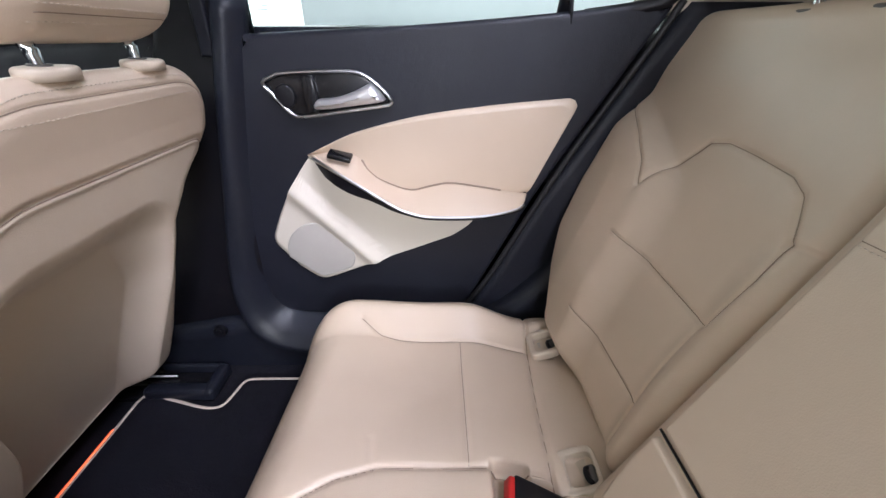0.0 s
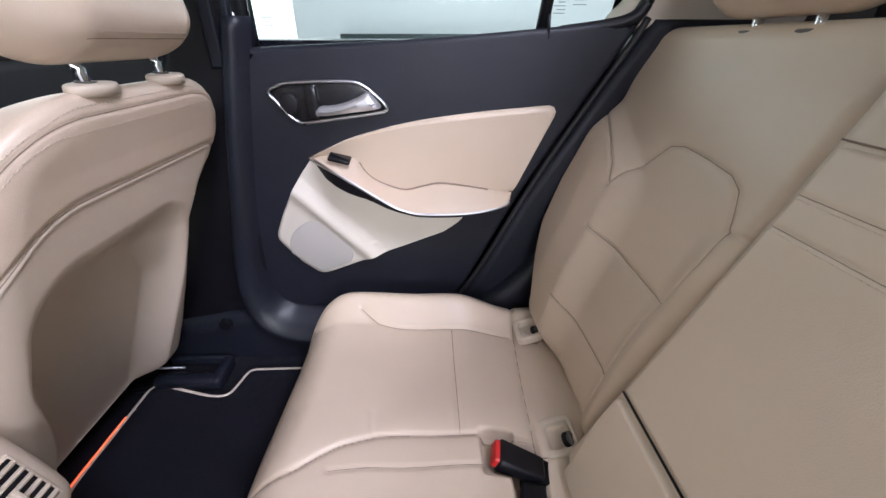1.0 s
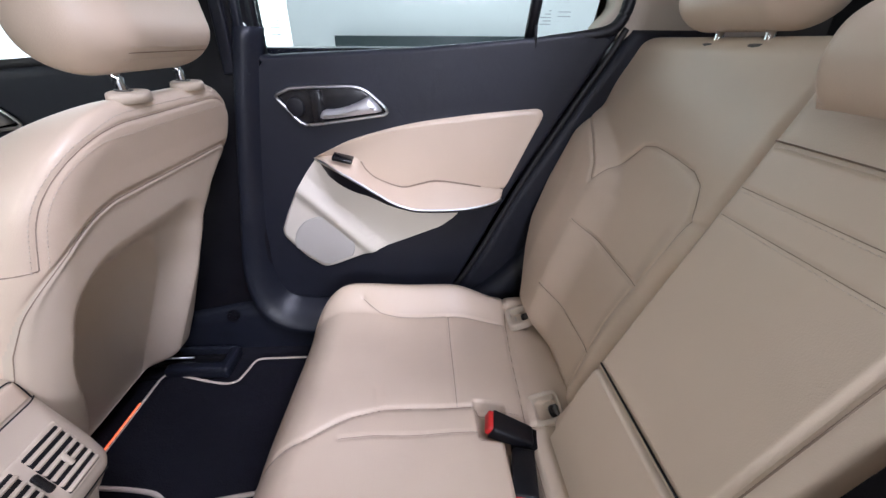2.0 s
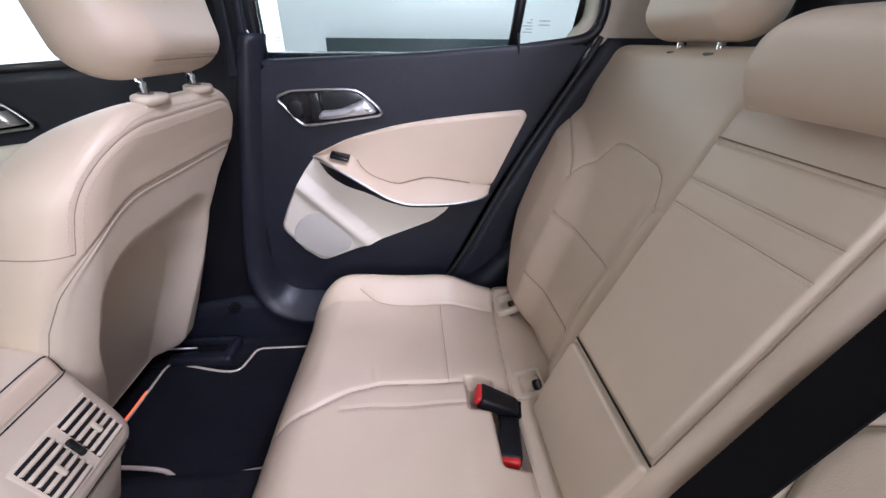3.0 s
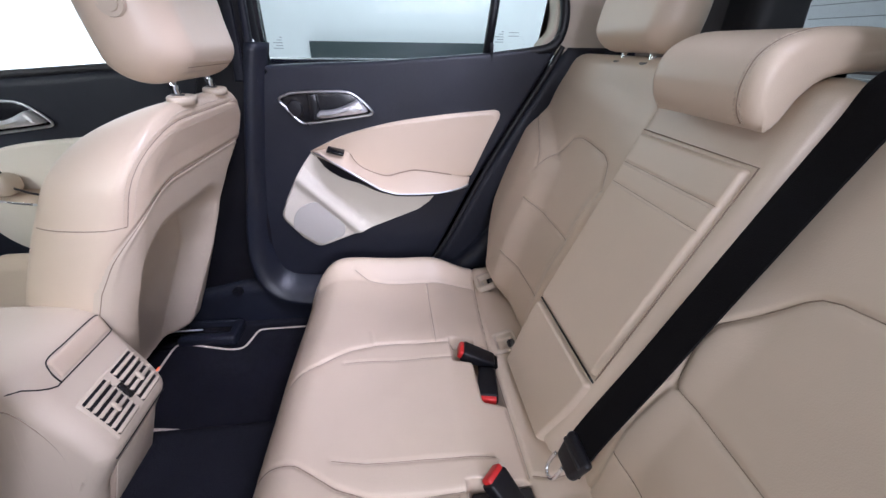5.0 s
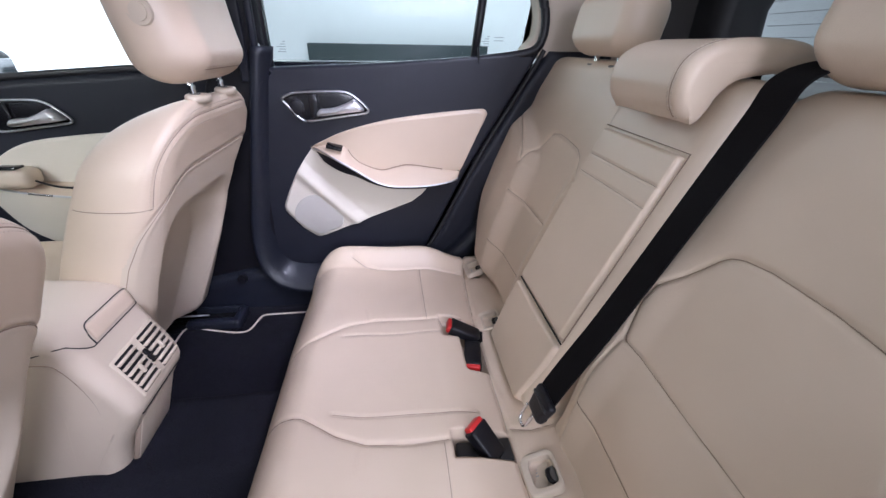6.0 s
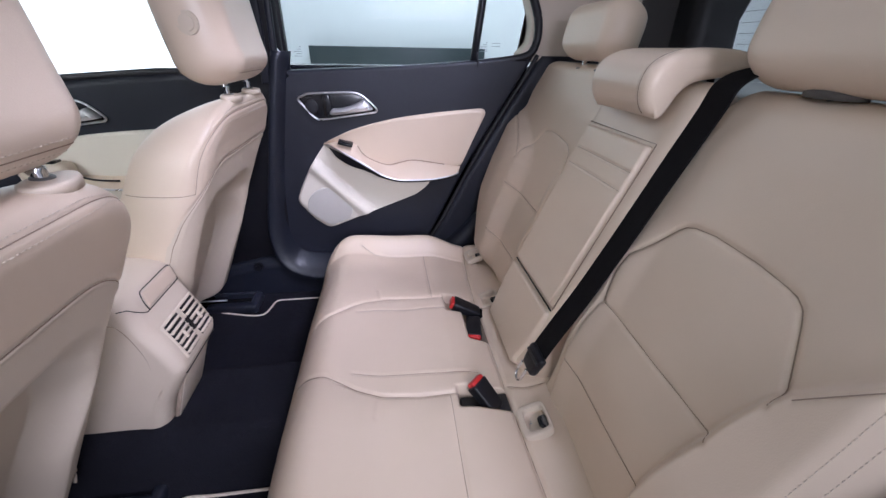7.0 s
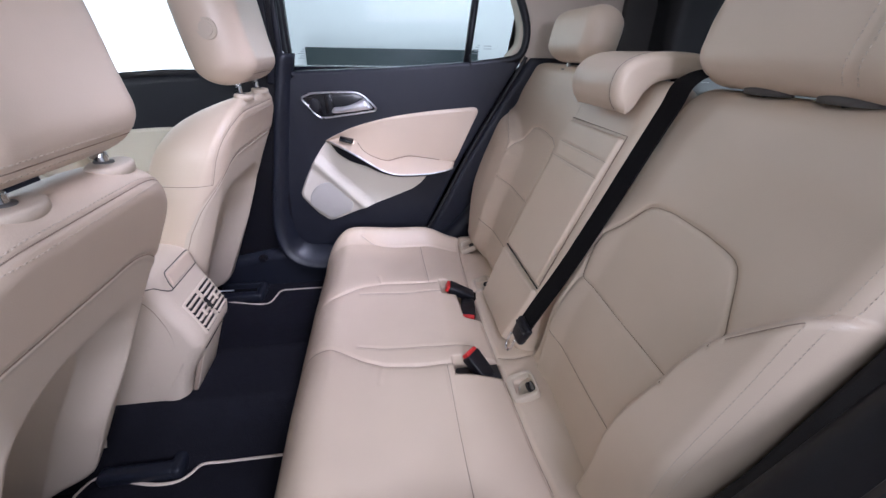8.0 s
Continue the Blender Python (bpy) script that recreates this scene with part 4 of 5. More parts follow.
    part("joint", tube(smooth_line([side(x, z) for x, z in line], 5), 0.0007, 5), SEAM, t, "fine joint in the moulding")
    flap_m = Matrix.Translation((-0.5065, yc, 0.160)) @ pose(0, 0, 0, 0, 20.4, 0)
    part("flap_joint", box((-0.008, -0.0565, -0.0745), (0.0006, 0.0565, 0.0745), 0.001, 1, flap_m), SEAM, t, "fine joint round the storage flap")
    part("storage_flap", box((-0.008, -0.0550, -0.0728), (0.0018, 0.0550, 0.0728), 0.002, 2, flap_m), SHELL, t, "smooth beige storage flap")
    # twin vents with slats across
    m = Matrix.Translation((-0.4725, 0.2165, 0.3165)) @ pose(0, 0, 0, 0, -21, 0)   # local z runs up the face, x out of it
    vent = part("air_vent", box((-0.010, -0.059, -0.041), (0.0008, 0.059, 0.041), 0.003, 3, m), SHELL, t, "twin air vent with slim slats")
    for s in (-0.0305, 0.0305):
        part("opening", box((-0.006, s - 0.0245, -0.037), (0.0014, s + 0.0245, 0.037), 0.002, 2, m), BLACK, vent, "black vent opening")
        for k in range(6):
            z = -0.030 + 0.012 * k
            tilt = m @ Matrix.Translation((0.001, s, z)) @ pose(0, 0, 0, 0, 24, 0)
            part("slat", box((-0.004, -0.0240, -0.0017), (0.0050, 0.0240, 0.0017), 0.0009, 2, tilt), SHELL, vent)
        part("vane_knob", box((0.003, s - 0.003, -0.011), (0.0085, s + 0.003, 0.009), 0.0015, 2, m), SHELL, vent)
    part("thumbwheel", box((-0.001, -0.0045, -0.015), (0.006, 0.0045, 0.015), 0.003, 3, m), GLOSS, vent, "dark ribbed thumbwheel")
    part("flap_gap", box((-0.004, -0.066, -0.0012), (0.0016, 0.066, 0.0012), 0.0004, 1, Matrix.Translation((-0.466, yc, 0.252))), BLACK, t, "dark gap above the storage flap")


console()

# ---- rear bench ----


REAR = thing("rear_seat", "beige leather rear bench seat with folded-up centre armrest", "car seat", at=(0.1, CY, 0.0))


def bench():
    t = REAR
    lines = [([(-0.54, -0.182), (-0.16, -0.149), (0.16, -0.149), (0.54, -0.184)], 0.006, 0.004, 0.004)]
    for q in (-1, 1):
        lines += [([(q * 0.155, -0.145), (q * 0.158, 0.03), (q * 0.155, 0.09), (q * 0.138, 0.14), (q * 0.10, 0.20), (q * 0.085, 0.25), (q * 0.08, 0.275)], 0.004, 0.0032, 0.003),
                  ([(q * 0.108, -0.10), (q * 0.105, 0.10), (q * 0.098, 0.15)], 0.0025, 0.0028, 0.0),
                  ([(q * 0.426, -0.17), (q * 0.430, -0.02), (q * 0.430, 0.08), (q * 0.438, 0.12), (q * 0.462, 0.16)], 0.004, 0.0032, 0.003),
                  ([(q * 0.16, -0.034), (q * 0.430, -0.036)], 0.0022, 0.0028, 0.0),
                  ([(q * 0.132, -0.155), (q * 0.138, -0.19), (q * 0.130, -0.235)], 0.003, 0.003, 0.002)]

    def shape(a, b):
        # a: across from the middle, b: towards the front
        r = np.abs(a)
        z = -0.026 * step((r - 0.13) / 0.28) + 0.012 * step((b - 0.02) / 0.2) - 0.030 * step((-b - 0.05) / 0.13)
        z = z + (0.044 - 0.020 * step((-b - 0.02) / 0.16)) * step((r - 0.428) / 0.065) - 0.010 * np.exp(-((r - 0.31) / 0.10) ** 2 - ((b + 0.02) / 0.11) ** 2)
        for line, depth, width, puff in lines:
            z = z + groove(a, b, line, depth, width, puff, 0.012)
        for q in (-1, 1):
            z = z + groove(a, b, [(q * 0.158, 0.098), (q * 0.20, 0.104)], 0.0015, 0.004)
        # open pocket where the two middle buckles lie, and the narrow slot of the third
        pocket = lambda a0, a1, b0, b1, w: step((a - a0) / w) * step((a1 - a) / w) * step((b - b0) / w) * step((b1 - b) / w)
        z = z - 0.030 * pocket(-0.005, 0.150, -0.150, -0.100, 0.010) - 0.022 * pocket(0.095, 0.168, -0.116, -0.062, 0.005)
        z = z - 0.046 * pocket(-0.190, -0.142, -0.150, -0.048, 0.005)
        for y, x in ((0.634, 0.202), (0.370, 0.188), (-0.010, 0.182)):
            z = z - 0.010 * pocket(y - CY - 0.026, y - CY + 0.026, -x - 0.020, -x + 0.018, 0.006)
        # soft creases in the leather
        z = z + 0.0016 * np.sin(a * 31 + 2 * np.sin(b * 17)) * np.sin(b * 23 + a * 9) * step((0.5 - r) / 0.1)
        return z

    rear_edge = lambda a: -0.149 - 0.090 * (np.abs(a) - 0.16).clip(0, 1)
    outer = lambda b: 0.430 + 0.06 * step((b - 0.06) / 0.12)
    inner = lambda b: 0.157 - 0.075 * step((b - 0.08) / 0.16)
    pad("bench_bolster", LEATHER, t, lambda b: 0.578 - 0.010 * step((b - 0.12) / 0.18), -0.345, 0.300, 0.19, 0.04, 0.105, 0.125, shape, None,
        (np.array((0.0, CY, 0.055)), (0, 1, 0), (-1, 0, 0), (0, 0, 1)), 460, 250, "rounded beige leather edge of the bench",
        [("bench_rear_strip", LEATHER, "", lambda a, b: b < rear_edge(a)),
         ("bench_centre_panel", LEATHER, "", lambda a, b: np.abs(a) < inner(b)),
         ("bench_seat_panel", LEATHER, "", lambda a, b: (a > 0) & (np.abs(a) < outer(b)) & (b < 0.26)),
         ("bench_seat_panel", LEATHER, "", lambda a, b: (a < 0) & (np.abs(a) < outer(b)) & (b < 0.26))])
    face = SURFACE["bench_bolster"]
    for k, (line, depth, width, puff) in enumerate(lines):
        seam(t, face, [(u, v) for u, v in (line if k else [(-0.46, -0.175), (-0.16, -0.149), (0.16, -0.149), (0.46, -0.177)])], 0.0010 if puff else 0.0008, 60)
    # black block added to darken the bottom of the buckle slot
    part("slot_fill", box((0.056, CY - 0.187, 0.19), (0.148, CY - 0.146, 0.212), 0.003), RUBBER, t, "black block at the bottom of the buckle slot")
    part("base", box((-0.20, -0.33, 0.0), (0.24, 0.74, 0.05), 0.02, 3), BLACK, t, "black base under the cushion")
    return t


bench()

UP = np.array((0.369, 0.0, 0.929))
OUT = np.array((-0.929, 0.0, 0.369))


def on_seat(y, z, lift=0.0):
    """A point on the sloping plane of the rear backrest."""
    return np.array((0.240 + 0.397 * (z - 0.377), y, z)) + OUT * lift


def side_backrest(yc, s, label, depth):
    """One outer third of the rear backrest. s: +1 where the wing is towards +y."""
    t = REAR
    rows = ((0.0, 0.052), (0.14, 0.054), (0.262, 0.064), (0.35, 0.080), (0.385, 0.105), (0.42, 0.165), (0.455, 0.245), (0.50, 0.33))
    if s < 0:
        rows = ((0.0, 0.055), (0.11, 0.058), (0.245, 0.082), (0.282, 0.087), (0.323, 0.097), (0.343, 0.107), (0.371, 0.127), (0.404, 0.151), (0.422, 0.172), (0.46, 0.25), (0.50, 0.33))
    edge = lambda b: np.interp(b, [r[0] for r in rows], [r[1] for r in rows])
    if s > 0:
        hexa = [(-0.163, 0.265), (-0.176, 0.34), (-0.168, 0.385), (-0.138, 0.432), (-0.113, 0.444), (-0.05, 0.451), (0.0, 0.454), (0.030, 0.447), (0.060, 0.405), (0.080, 0.352)]
        cross, inner_lift, ridge_lift = ((-0.158, 0.264), (0.064, 0.270)), 0.018, 0.030
        soft, fall, front, behind = 0.085, 0.025, 0.075, 0.045
    else:
        hexa = [(-0.175, 0.256), (-0.187, 0.315), (-0.183, 0.345), (-0.164, 0.373), (-0.140, 0.412), (-0.131, 0.421), (-0.117, 0.4265), (-0.085, 0.430), (-0.02, 0.427), (0.020, 0.4215), (0.035, 0.418), (0.046, 0.411), (0.054, 0.3995), (0.072, 0.366), (0.091, 0.330), (0.095, 0.322)]
        cross, inner_lift, ridge_lift = ((-0.172, 0.256), (0.080, 0.245)), 0.010, 0.025
        soft, fall, front, behind = 0.020, 0.050, 0.045, 0.012
    o = on_seat(yc, 0.215) - OUT * (front + depth)
    under = ((-0.155 if s > 0 else -0.186, 0.118), (0.053, 0.116 if s > 0 else 0.105))

    def shape(a, b):
        a = a * s   # wing at +a
        w = edge(b)
        low = step((0.53 - b) / 0.13)
        ridge = np.where(a < w, ridge_lift * (1 - step((w - a) / soft)), ridge_lift + (0.06 if s > 0 else -0.10) * np.clip(a - w, 0, 0.08 if s > 0 else 0.2))
        z = ridge * low + inner_lift * step((-0.135 - a) / 0.055) * step((0.43 - b) / 0.10) - 0.010 * step((b - 0.52) / 0.1) - fall * step((0.20 - b) / 0.22)
        z = z + groove(a, b, hexa, 0.0035, 0.003, 0.0025, 0.012)
        z = z + groove(a, b, cross, 0.0028, 0.0028, 0.001, 0.01)
        z = z + groove(a, b, under, 0.0022, 0.0028)
        z = z + groove(a, b, [(q, p) for p, q in rows if p > 0.33], 0.003 if s > 0 else 0.002, 0.003, 0.002 if s > 0 else 0.001, 0.012)
        z = z + groove(a, b, [(-0.157, 0.0), (-0.157, 0.264)] if s > 0 else [(-0.198, -0.02), (-0.178, 0.256)], 0.003, 0.003, 0.002, 0.01)
        if s > 0:
            z = z + groove(a, b, [(-0.165, 0.385), (-0.24, 0.395)], 0.003, 0.003, 0.002, 0.01)
        z = z + 0.0008 * np.sin(a * 27 + 2 * np.sin(b * 13)) * np.sin(b * 19 + a * 7)
        return z

    def inside(a, b):
        a = a * s
        top = max(range(len(hexa)), key=lambda k: hexa[k][1])
        left, right = hexa[:top + 1], hexa[top + 1:]
        lo = np.interp(b, [p[1] for p in left], [p[0] for p in left])
        hi = np.interp(-b, [-p[1] for p in right], [p[0] for p in right])
        return (b > cross[0][1]) & (b < hexa[top][1]) & (a > lo) & (a < hi)

    outer = lambda b: np.interp(b, [0.0, 0.06, 0.14, 0.20, 0.30, 0.36, 0.45, 0.61], [0.135, 0.165, 0.225, 0.262, 0.282, 0.280, 0.276, 0.300]) if s > 0 else np.interp(b, [-0.06, 0.05, 0.12, 0.5, 0.622], [0.16, 0.172, 0.177, 0.180, 0.180])
    inner = lambda b: 0.222 + 0 * b
    pad("backrest", LEATHER, t, inner if s > 0 else outer, 0.0 if s > 0 else -0.06, 0.650 if s > 0 else 0.622, front, behind, 0.042, 0.045, shape, None, (o, (0, 1, 0), UP, OUT), 240, 300, label,
        [("backrest_panel", LEATHER, "", inside), ("backrest_wing", LEATHER, "", lambda a, b: (a * s > edge(b)) & (b < 0.5)),
         ("backrest_lower_panel", LEATHER, "", lambda a, b: (b < 0.267) & (a * s > (-0.157 if s > 0 else -0.185)) & (a * s < edge(b)))], width_r=outer if s > 0 else inner)
    face = SURFACE["backrest"]
    for line in (hexa, cross, under, [(q, p) for p, q in rows if 0.34 < p < (0.46 if s > 0 else 0.41)]):
        seam(t, face, [(s * u, v) for u, v in line], 0.0006, 90, lift=0.0009)
    for off in (0.016, 0.027):
        stitches(t, [face(s * (outer(b) - off), b, 0.0003) for b in np.linspace(0.10, 0.55, 40)], 0.0062, 0.0036, 0.00035)
    return t


side_backrest(0.560, 1, "leather backrest beside the closed door", 0.036)
side_backrest(-0.150, -1, "leather backrest beside the open door", 0.016)


def centre_backrest():
    t = REAR
    yc = 0.216
    put = lambda n: (on_seat(yc, 0.215) - OUT * n, (0, 1, 0), UP, OUT)
    pad("centre_backrest", LEATHER, t, lambda b: 0.132 + 0 * b, 0.0, 0.620, 0.052, 0.045, 0.03, 0.03, None, None, put(0.055), 50, 70)
    pad("lower_pad", LEATHER, t, lambda b: 0.098 + 0.014 * step(b / 0.12), 0.005, 0.1635, 0.05, 0.02, 0.010, 0.012, None, None, put(0.044), 60, 50)
    stitch = lambda a, b: (groove(a, b, [(-0.3, 0.418), (0.3, 0.418)], 0.0016, 0.0025) + groove(a, b, [(-0.3, 0.452), (0.3, 0.452)], 0.0016, 0.0025))
    arm = pad("armrest", LEATHER, t, lambda b: 0.108 + 0 * b, 0.1675, 0.506, 0.05, 0.02, 0.010, 0.007, stitch, None, put(0.043), 90, 150, "folded-up leather armrest")
    face = SURFACE["armrest"]
    for b in (0.418, 0.452):
        seam(arm, face, [(-0.099, b), (0.099, b)], 0.0004)
        stitches(arm, [face(a, b - 0.004, 0.0002) for a in np.linspace(-0.099, 0.099, 30)], 0.005, 0.003, 0.00035)
    # the dark crack round the armrest
    crack = lambda a, b: Vector(on_seat(yc + a, 0.215) + UP * b + OUT * -0.001)
    part("crack", tube([crack(a, b) for a, b in ((-0.108, 0.165), (0.108, 0.165))], 0.0017, 6), BLACK, t, "dark gap under the armrest")
    part("crack", tube([crack(a, b) for a, b in ((-0.109, 0.17), (-0.1095, 0.507), (0.1095, 0.507))], 0.0010, 6), SEAM, t, "dark gap round the armrest")
    return t


centre_backrest()


def centre_head():
    t = thing("head_restraint", "low beige leather centre headrest over the armrest", "headrest", group="rear headrests", at=(0.42, 0.189, 0.78))
    HY = 0.189   # its middle
    # a cushion folded over the top of the backrest
    prof = [(0.340, 0.727), (0.324, 0.745), (0.319, 0.772), (0.330, 0.800), (0.365, 0.818), (0.42, 0.822), (0.475, 0.818), (0.493, 0.806), (0.493, 0.791), (0.475, 0.783), (0.44, 0.782), (0.40, 0.775), (0.378, 0.760), (0.366, 0.738), (0.356, 0.727)]
    line = smooth_line([(x, 0, z) for x, z in prof], 6, True)
    n = len(line)
    cx, cz = 0.39, 0.775
    mid = smooth_line([(0.343, 0, 0.725), (0.340, 0, 0.765), (0.36, 0, 0.79), (0.42, 0, 0.802), (0.478, 0, 0.802)], 10)
    qs = np.linspace(-1, 1, 41)
    ys = np.sign(qs) * (1 - (1 - np.abs(qs)) ** 1.6)
    verts, faces = [], []
    for y in ys:
        d = (1 - abs(y)) * 0.089
        k = math.sqrt(max(1 - (1 - min(d / 0.016, 1)) ** 2, 0))
        for p in line:
            c = min(mid, key=lambda m: (m - p).length)
            q = p + (c - p).normalized() * min(0.015 * (1 - k), (c - p).length * 0.8)
            verts.append((q.x, HY + y * 0.089, q.z))
    for j in range(len(ys) - 1):
        for i in range(n):
            faces.append((j * n + i, j * n + (i + 1) % n, (j + 1) * n + (i + 1) % n, (j + 1) * n + i))
    faces.append(list(range(n)))
    faces.append(list(range((len(ys) - 1) * n, len(ys) * n))[::-1])
    ob = obj("cushion", verts, faces, LEATHER, t)
    bm = bmesh.new()
    bm.from_mesh(ob.data)
    bmesh.ops.recalc_face_normals(bm, faces=bm.faces)
    bm.to_mesh(ob.data)
    bm.free()
    for s in (-0.05, 0.05):
        part("post", tube([(0.45, HY + s, 0.72), (0.45, HY + s, 0.80)], 0.006, 10), BLACK, t, "black post")
    rise = lambda y, k: [Vector((p.x, HY + y, p.z)) + Vector((p.x - cx, 0, p.z - cz)).normalized() * k for p in line[2:36]]
    part("seam", tube(rise(-0.068, 0.0001), 0.0008, 5), SEAM, t, "fine sewn seam, darkened for the crease's shade")
    for y in (-0.064, -0.072):
        stitches(t, rise(y, 0.0002), 0.0055, 0.0036, 0.0004)


centre_head()


def side_head(x0, yc, z0, half, tall, label, raised):
    t = thing("head_restraint", label, "headrest", group="rear headrests", at=(x0, yc, z0))
    up, out = np.array((0.18, 0, 0.984)), np.array((-0.984, 0, 0.18))
    head = pad("cushion", LEATHER, t, lambda b: half + 0.012 * step(b / 0.05) - 0.02 * step((b - 0.07) / 0.1), 0.0, tall, 0.05, 0.05, 0.038, 0.04,
               (lambda a, b: groove(a, b, [(-0.085, -0.1), (-0.078, 0.3)], 0.002, 0.003)) if raised else None, None,
               (np.array((x0, yc, z0)), (0, 1, 0), up, out), 90, 70)
    face = SURFACE["cushion"]
    for a in (-0.089, -0.074) if raised else ():
        stitches(head, [face(a, b, 0.0003) for b in np.linspace(0.012, tall - 0.03, 30)], 0.0062, 0.0036, 0.0005)
    for s in (-0.062, 0.040):
        part("post", tube([(x0 + 0.003, yc + s, 0.70), (x0 + 0.003, yc + s, z0 + 0.04)], 0.0062, 10), CHROME if not raised else BLACK, t, "slim post")
        ring = [(x0 + 0.003 + 0.020 * math.cos(k * math.pi / 10), yc + s + 0.034 * math.sin(k * math.pi / 10)) for k in range(20)]
        part("guide", plate(ring, 0.014, "z", 0.772 if raised else 0.762, 0.006, 4), GREYCAP, t, "dark grey oval post guide")
    return t


side_head(0.465, 0.572, 0.792, 0.120, 0.132, "beige leather rear headrest by the closed door", False)
side_head(0.440, -0.098, 0.776, 0.146, 0.20, "raised beige leather rear headrest by the open door", True)

# ---- seat belts and buckles ----


def ribbon(pts, width, thick, across):
    """Flat webbing along a line."""
    pts = [Vector(p) for p in pts]
    bm = bmesh.new()
    rings = []
    for i, p in enumerate(pts):
        d = (pts[min(i + 1, len(pts) - 1)] - pts[max(i - 1, 0)]).normalized()
        s = Vector(across(i / (len(pts) - 1)))
        s = (s - d * s.dot(d)).normalized()
        n = d.cross(s)
        rings.append([bm.verts.new(p + s * u * width / 2 + n * v * thick / 2) for u, v in ((-1, -1), (-0.96, 1), (0.96, 1), (1, -1))])
    for a, b in zip(rings, rings[1:]):
        for j in range(4):
            bm.faces.new((a[j], a[(j + 1) % 4], b[(j + 1) % 4], b[j]))
    bm.faces.new(rings[0])
    bm.faces.new(rings[-1])
    return bm


def belt():
    t = thing("seat_belt", "black centre seat belt hanging down the backrest with its tongue", "seat belt", at=(0.3, 0.05, 0.3))
    pts = [on_seat(0.027, 0.300, 0.034), on_seat(0.031, 0.325, 0.034), on_seat(0.037, 0.37, 0.026), on_seat(0.044, 0.45, 0.012), on_seat(0.047, 0.55, 0.005), on_seat(0.045, 0.66, 0.004), on_seat(0.042, 0.74, 0.004), on_seat(0.040, 0.778, 0.005), (0.432, 0.037, 0.797), (0.475, 0.018, 0.800), (0.55, -0.03, 0.799), (0.68, -0.10, 0.802), (0.85, -0.2, 0.86)]
    auto(part("webbing", ribbon(smooth_line(pts, 8), 0.047, 0.0022, lambda u: (0, 1, 0.0)), WEBBING, t, "black woven webbing"), 50)
    c = Vector(on_seat(0.027, 0.308, 0.037))

    def shoulder(bm):
        for v in bm.verts:
            if v.co.z < 0:
                v.co.y *= 0.72

    m = Matrix.Translation(c) @ pose(0, 0, 0, 0, 21, 0)
    tongue = part("tongue_cover", box((-0.008, -0.028, -0.018), (0.008, 0.028, 0.026), 0.0078, 5, m, shoulder), BLACK, t, "black plastic tongue cover")
    part("webbing_slot", box((-0.0095, -0.0225, 0.010), (-0.0055, 0.0225, 0.0155), 0.0015, 2, m), RUBBER, tongue, "slot that the webbing runs through")
    w = 0.011
    loop = smooth_line([m @ Vector((-0.002, y + 0.012, z)) for y, z in ((-w, -0.02), (-w, -0.042), (-w * 0.4, -0.052), (w * 0.4, -0.052), (w, -0.042), (w, -0.02))], 5)
    part("tongue", tube(loop, 0.0028, 8), CHROME, tongue, "chrome latch tongue")


belt()


def buckle(tip, tail, label, lift=0.0):
    tip, tail = Vector(tip), Vector(tail)
    t = thing("belt_buckle", label, "belt buckle", group="belt buckles", at=tail)
    x = (tip - tail).normalized()
    y = Vector((0, 0, 1)).cross(x).normalized()
    z = x.cross(y)
    m = Matrix((x, y, z)).transposed().to_4x4()
    m.translation = tail
    L = (tip - tail).length

    def narrow(bm):
        for v in bm.verts:
            if v.co.x < L * 0.3:
                v.co.y *= 0.85
                v.co.z *= 0.8

    part("housing", box((0.0, -0.020, -0.013), (L - 0.004, 0.020, 0.013), 0.005, 3, m, narrow), BLACK, t, "black plastic housing")
    part("release_button", box((L - 0.012, -0.0165, -0.008), (L + 0.003, 0.0165, 0.0105), 0.003, 2, m), RED, t, "red release button")
    part("strap", box((-0.035, -0.018, -0.004), (0.004, 0.018, 0.004), 0.002, 1, m), WEBBING, t, "black webbing stub")


buckle((0.080, 0.328, 0.243), (0.150, 0.316, 0.214), "black belt buckle with a red button, standing in the seat fold")
buckle((0.115, 0.214, 0.217), (0.132, 0.296, 0.212), "black belt buckle with a red button, lying along the seat")
buckle((0.084, 0.064, 0.248), (0.122, 0.026, 0.207), "black belt buckle with a red button in a dark slot")


def rimmed(outer, inner, m, height, floor_z):
    """A surround with a true opening: outer skirt, rounded rim, inner walls and a floor."""
    bm = bmesh.new()
    n = len(outer)
    mixed = lambda k: [(a[0] + (b[0] - a[0]) * k, a[1] + (b[1] - a[1]) * k) for a, b in zip(outer, inner)]
    levels = [(outer, -0.012), (outer, height * 0.55), (mixed(0.12), height * 0.9), (mixed(0.35), height), (mixed(0.8), height), (inner, height * 0.75), (inner, floor_z)]
    rings = [[bm.verts.new(m @ Vector((x, y, z))) for x, y in pts] for pts, z in levels]
    for a, b in zip(rings, rings[1:]):
        for i in range(n):
            bm.faces.new((a[i], a[(i + 1) % n], b[(i + 1) % n], b[i]))
    bm.faces.new(rings[-1])
    return bm


def rounded(w, h, p, n=32, cx=0.0, cy=0.0):
    """A rounded rectangle."""
    out = []
    for k in range(n):
        c, s = math.cos(2 * math.pi * k / n), math.sin(2 * math.pi * k / n)
        out.append((cx + w * math.copysign(abs(c) ** p, c), cy + h * math.copysign(abs(s) ** p, s)))
    return out


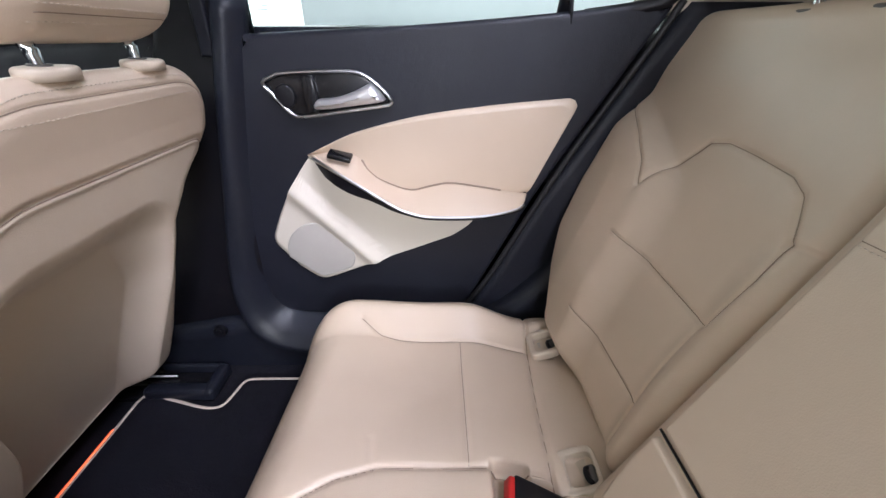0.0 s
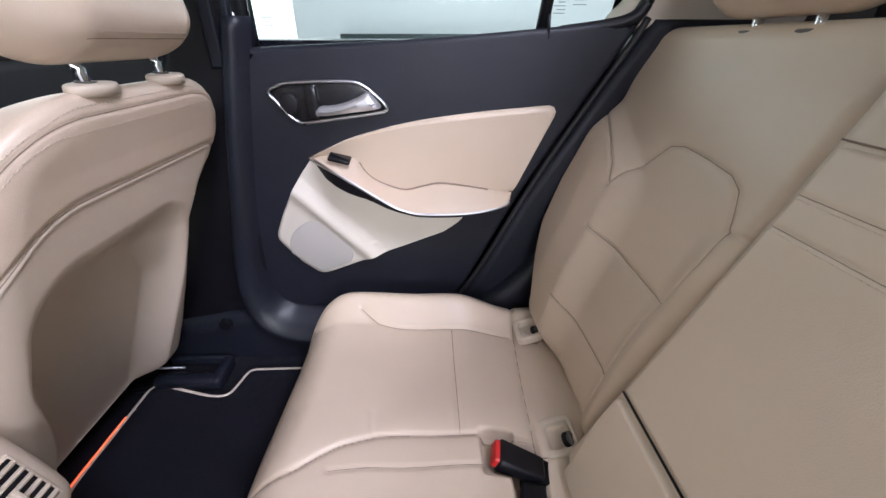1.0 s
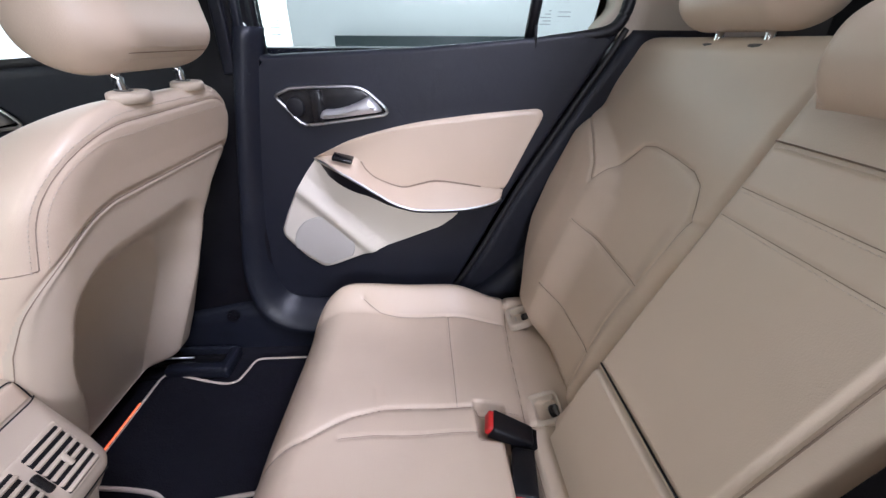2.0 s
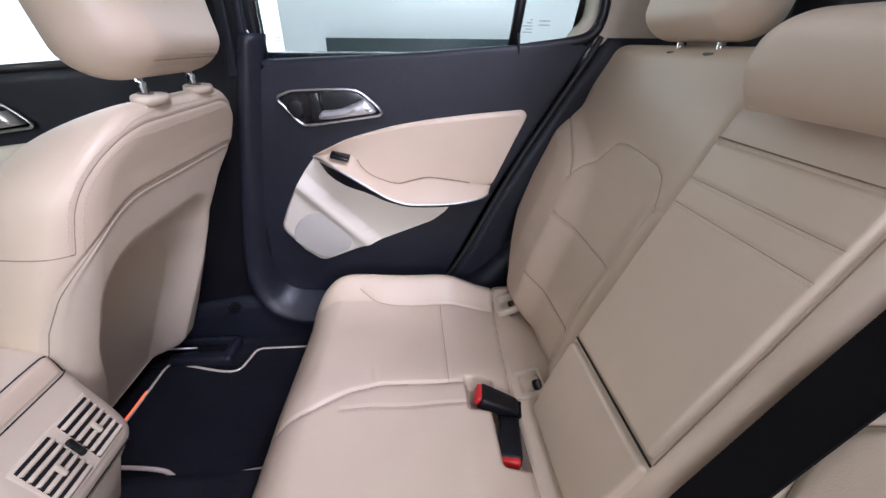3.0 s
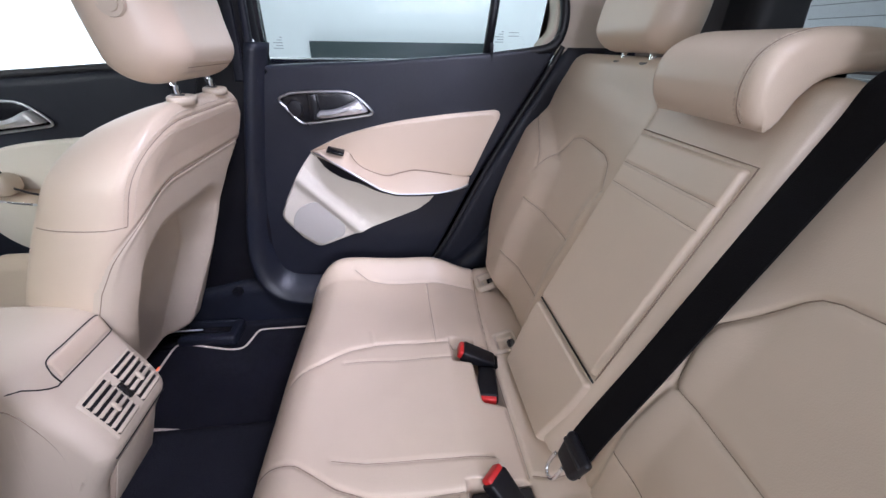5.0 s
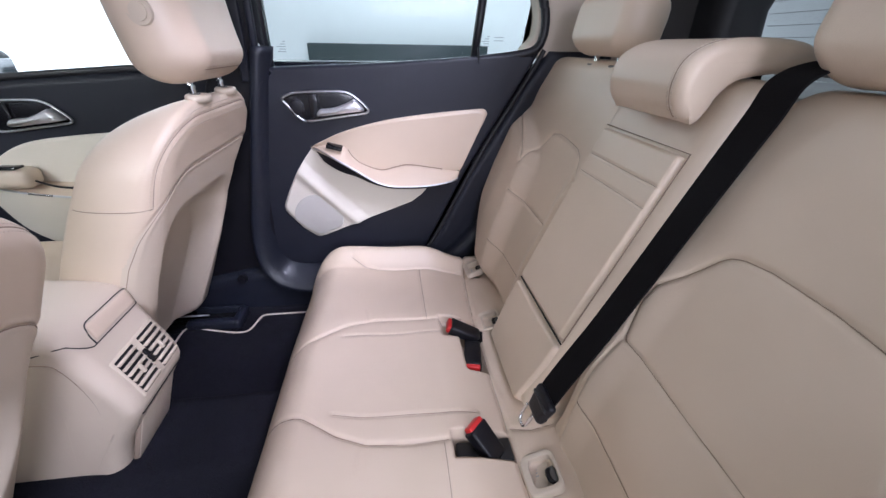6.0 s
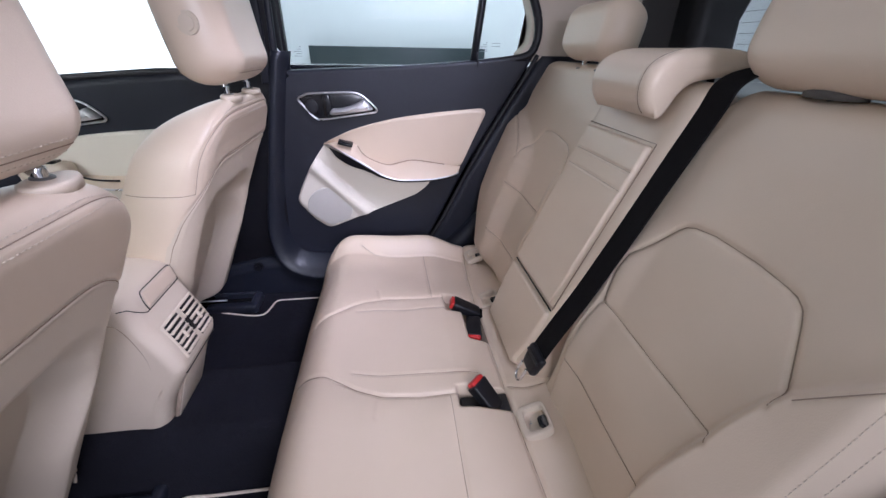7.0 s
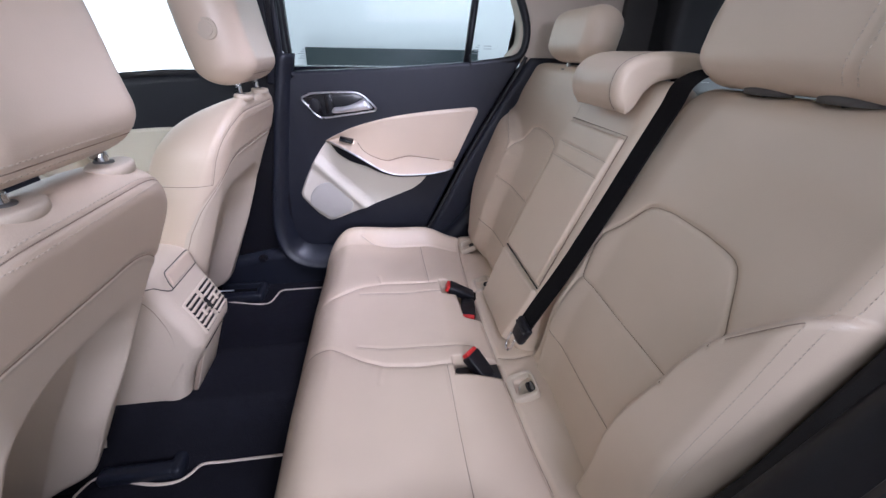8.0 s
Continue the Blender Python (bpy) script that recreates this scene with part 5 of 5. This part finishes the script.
def isofix(y, x, z, label):
    t = thing("anchor_cover", label, "anchor cover", group="child seat anchors", at=(x, y, z))
    m = Matrix.Translation((x, y, z)) @ pose(0, 0, 0, 0, -20, 0)
    auto(part("frame", rimmed(rounded(0.029, 0.033, 0.42), rounded(0.020, 0.0235, 0.40, cx=0.003), m, 0.004, -0.014), SHELL, t, "beige plastic surround with an opening"), 60)
    part("anchor", tube(smooth_line([m @ Vector(p) for p in ((0.022, -0.016, -0.012), (0.010, -0.014, -0.004), (0.010, 0.002, -0.004), (0.022, 0.004, -0.012))], 5), 0.0038, 8), BLACK, t, "dark steel anchor loop")
    part("catch", box((0.012, -0.018, -0.013), (0.022, 0.008, -0.003), 0.003, 2, m), GREYCAP, t, "dark catch in the opening")
    bm = bmesh.new()
    for k in range(3):
        bmesh.ops.create_cube(bm, size=1, matrix=m @ Matrix.Translation((-0.008, 0.004 + 0.005 * k, -0.0138)) @ Matrix.Diagonal((0.005, 0.0012, 0.0005, 1)))
    part("marking", bm, LABEL, t, "small moulded marking", False)


isofix(0.634, 0.202, 0.208, "beige child seat anchor cover by the door side")
isofix(0.370, 0.188, 0.216, "beige child seat anchor cover by the centre buckles")
isofix(-0.010, 0.182, 0.215, "beige child seat anchor cover near the seat belt")

# ---- floor mats and seat rails ----


def mat(s, label):
    """s: +1 for the far side, -1 for the near side."""
    t = thing("floor_mat", label, "floor mat", group="floor mats", at=(-0.45, CY + s * 0.35, 0.0))
    if s > 0:
        pts = [(-0.30, 0.170), (-0.48, 0.146), (-0.515, 0.156), (-0.545, 0.172), (-0.60, 0.182), (-0.67, 0.190), (-0.690, 0.205), (-0.697, 0.25), (-0.697, 0.33), (-0.698, 0.43), (-0.697, 0.460), (-0.688, 0.475), (-0.67, 0.474), (-0.60, 0.455), (-0.548, 0.441), (-0.515, 0.438), (-0.497, 0.447), (-0.488, 0.475), (-0.480, 0.508), (-0.468, 0.519), (-0.44, 0.521), (-0.30, 0.521)]
    else:
        pts = [(-0.30, 0.157), (-0.44, 0.157), (-0.485, 0.155), (-0.502, 0.160), (-0.518, 0.180), (-0.540, 0.190), (-0.58, 0.189), (-0.64, 0.174), (-0.690, 0.160), (-0.708, 0.163), (-0.718, 0.18), (-0.724, 0.21), (-0.73, 0.30), (-0.72, 0.48), (-0.68, 0.50), (-0.30, 0.515)]
    out = [(x, CY + s * y) for x, y in curve2(pts, 4, False)]
    part("carpet", plate(out, 0.010, "z", 0.003, 0.003), CARPET, t, "black carpet pile")
    part("edging", tube([(x, y, 0.011) for x, y in out], 0.0052, 6, flat=0.7), THREAD, t, "light beige sewn edging")


mat(1, "black carpet floor mat with light beige edging")
mat(-1, "black carpet floor mat with light edging by the open door")


def rail(y, label):
    t = thing("seat_rail", label, "seat rail", group="seat rails", at=(-0.62, y, 0.0))
    part("floor_plate", box((-0.90, y - 0.044, 0.0), (-0.54, y + 0.044, 0.012), 0.004), BLACK, t)
    part("cover", box((-0.690, y - 0.046, 0.0), (-0.540, y - 0.014, 0.036), 0.010, 4), SILLTRIM, t, "black plastic rail cover")
    part("cover", box((-0.690, y + 0.033, 0.0), (-0.540, y + 0.046, 0.036), 0.005, 3), SILLTRIM, t, "black plastic rail cover")
    part("end_cap", box((-0.556, y - 0.046, 0.0), (-0.528, y + 0.046, 0.035), 0.010, 4), SILLTRIM, t, "rounded black end cap")
    part("channel", box((-0.90, y - 0.012, 0.011), (-0.558, y + 0.031, 0.017), 0.002), GLOSS, t)
    part("rod", tube([(-0.86, y + 0.010, 0.026), (-0.64, y + 0.010, 0.026)], 0.0028, 8), SILVER, t, "thin bright steel rod")


rail(0.715, "black seat rail end by the door sill")
rail(0.070, "black seat rail end under the driver seat")


def mat_edge_glow():
    t = thing("edging_glow", "orange glow of a footwell light on the mat's edging", "lamp", at=(-0.74, 0.5, 0.06))
    # glowing strip over the mat's edging paints the orange light falling on it
    part("glow_strip", box((-0.7025, 0.38, 0.010), (-0.6985, 0.59, 0.0158), 0.001, 1), ORANGE_GLOW, t, "glowing strip standing in for orange light on the edging")


mat_edge_glow()


def sill_plug():
    t = thing("trim_plug", "round black plug in the sill trim", "plug", at=(-0.51, 0.775, 0.14))
    for name, r, h in (("rim", 0.016, 0.010), ("cap", 0.010, 0.016)):
        bm = bmesh.new()
        bmesh.ops.create_cone(bm, cap_ends=True, segments=24, radius1=r, radius2=r * 0.9, depth=h, matrix=Matrix.Translation((-0.528, 0.766, 0.130)) @ pose(0, 0, 0, 90, 0, 0))
        auto(part(name, bm, BLACK, t))


sill_plug()
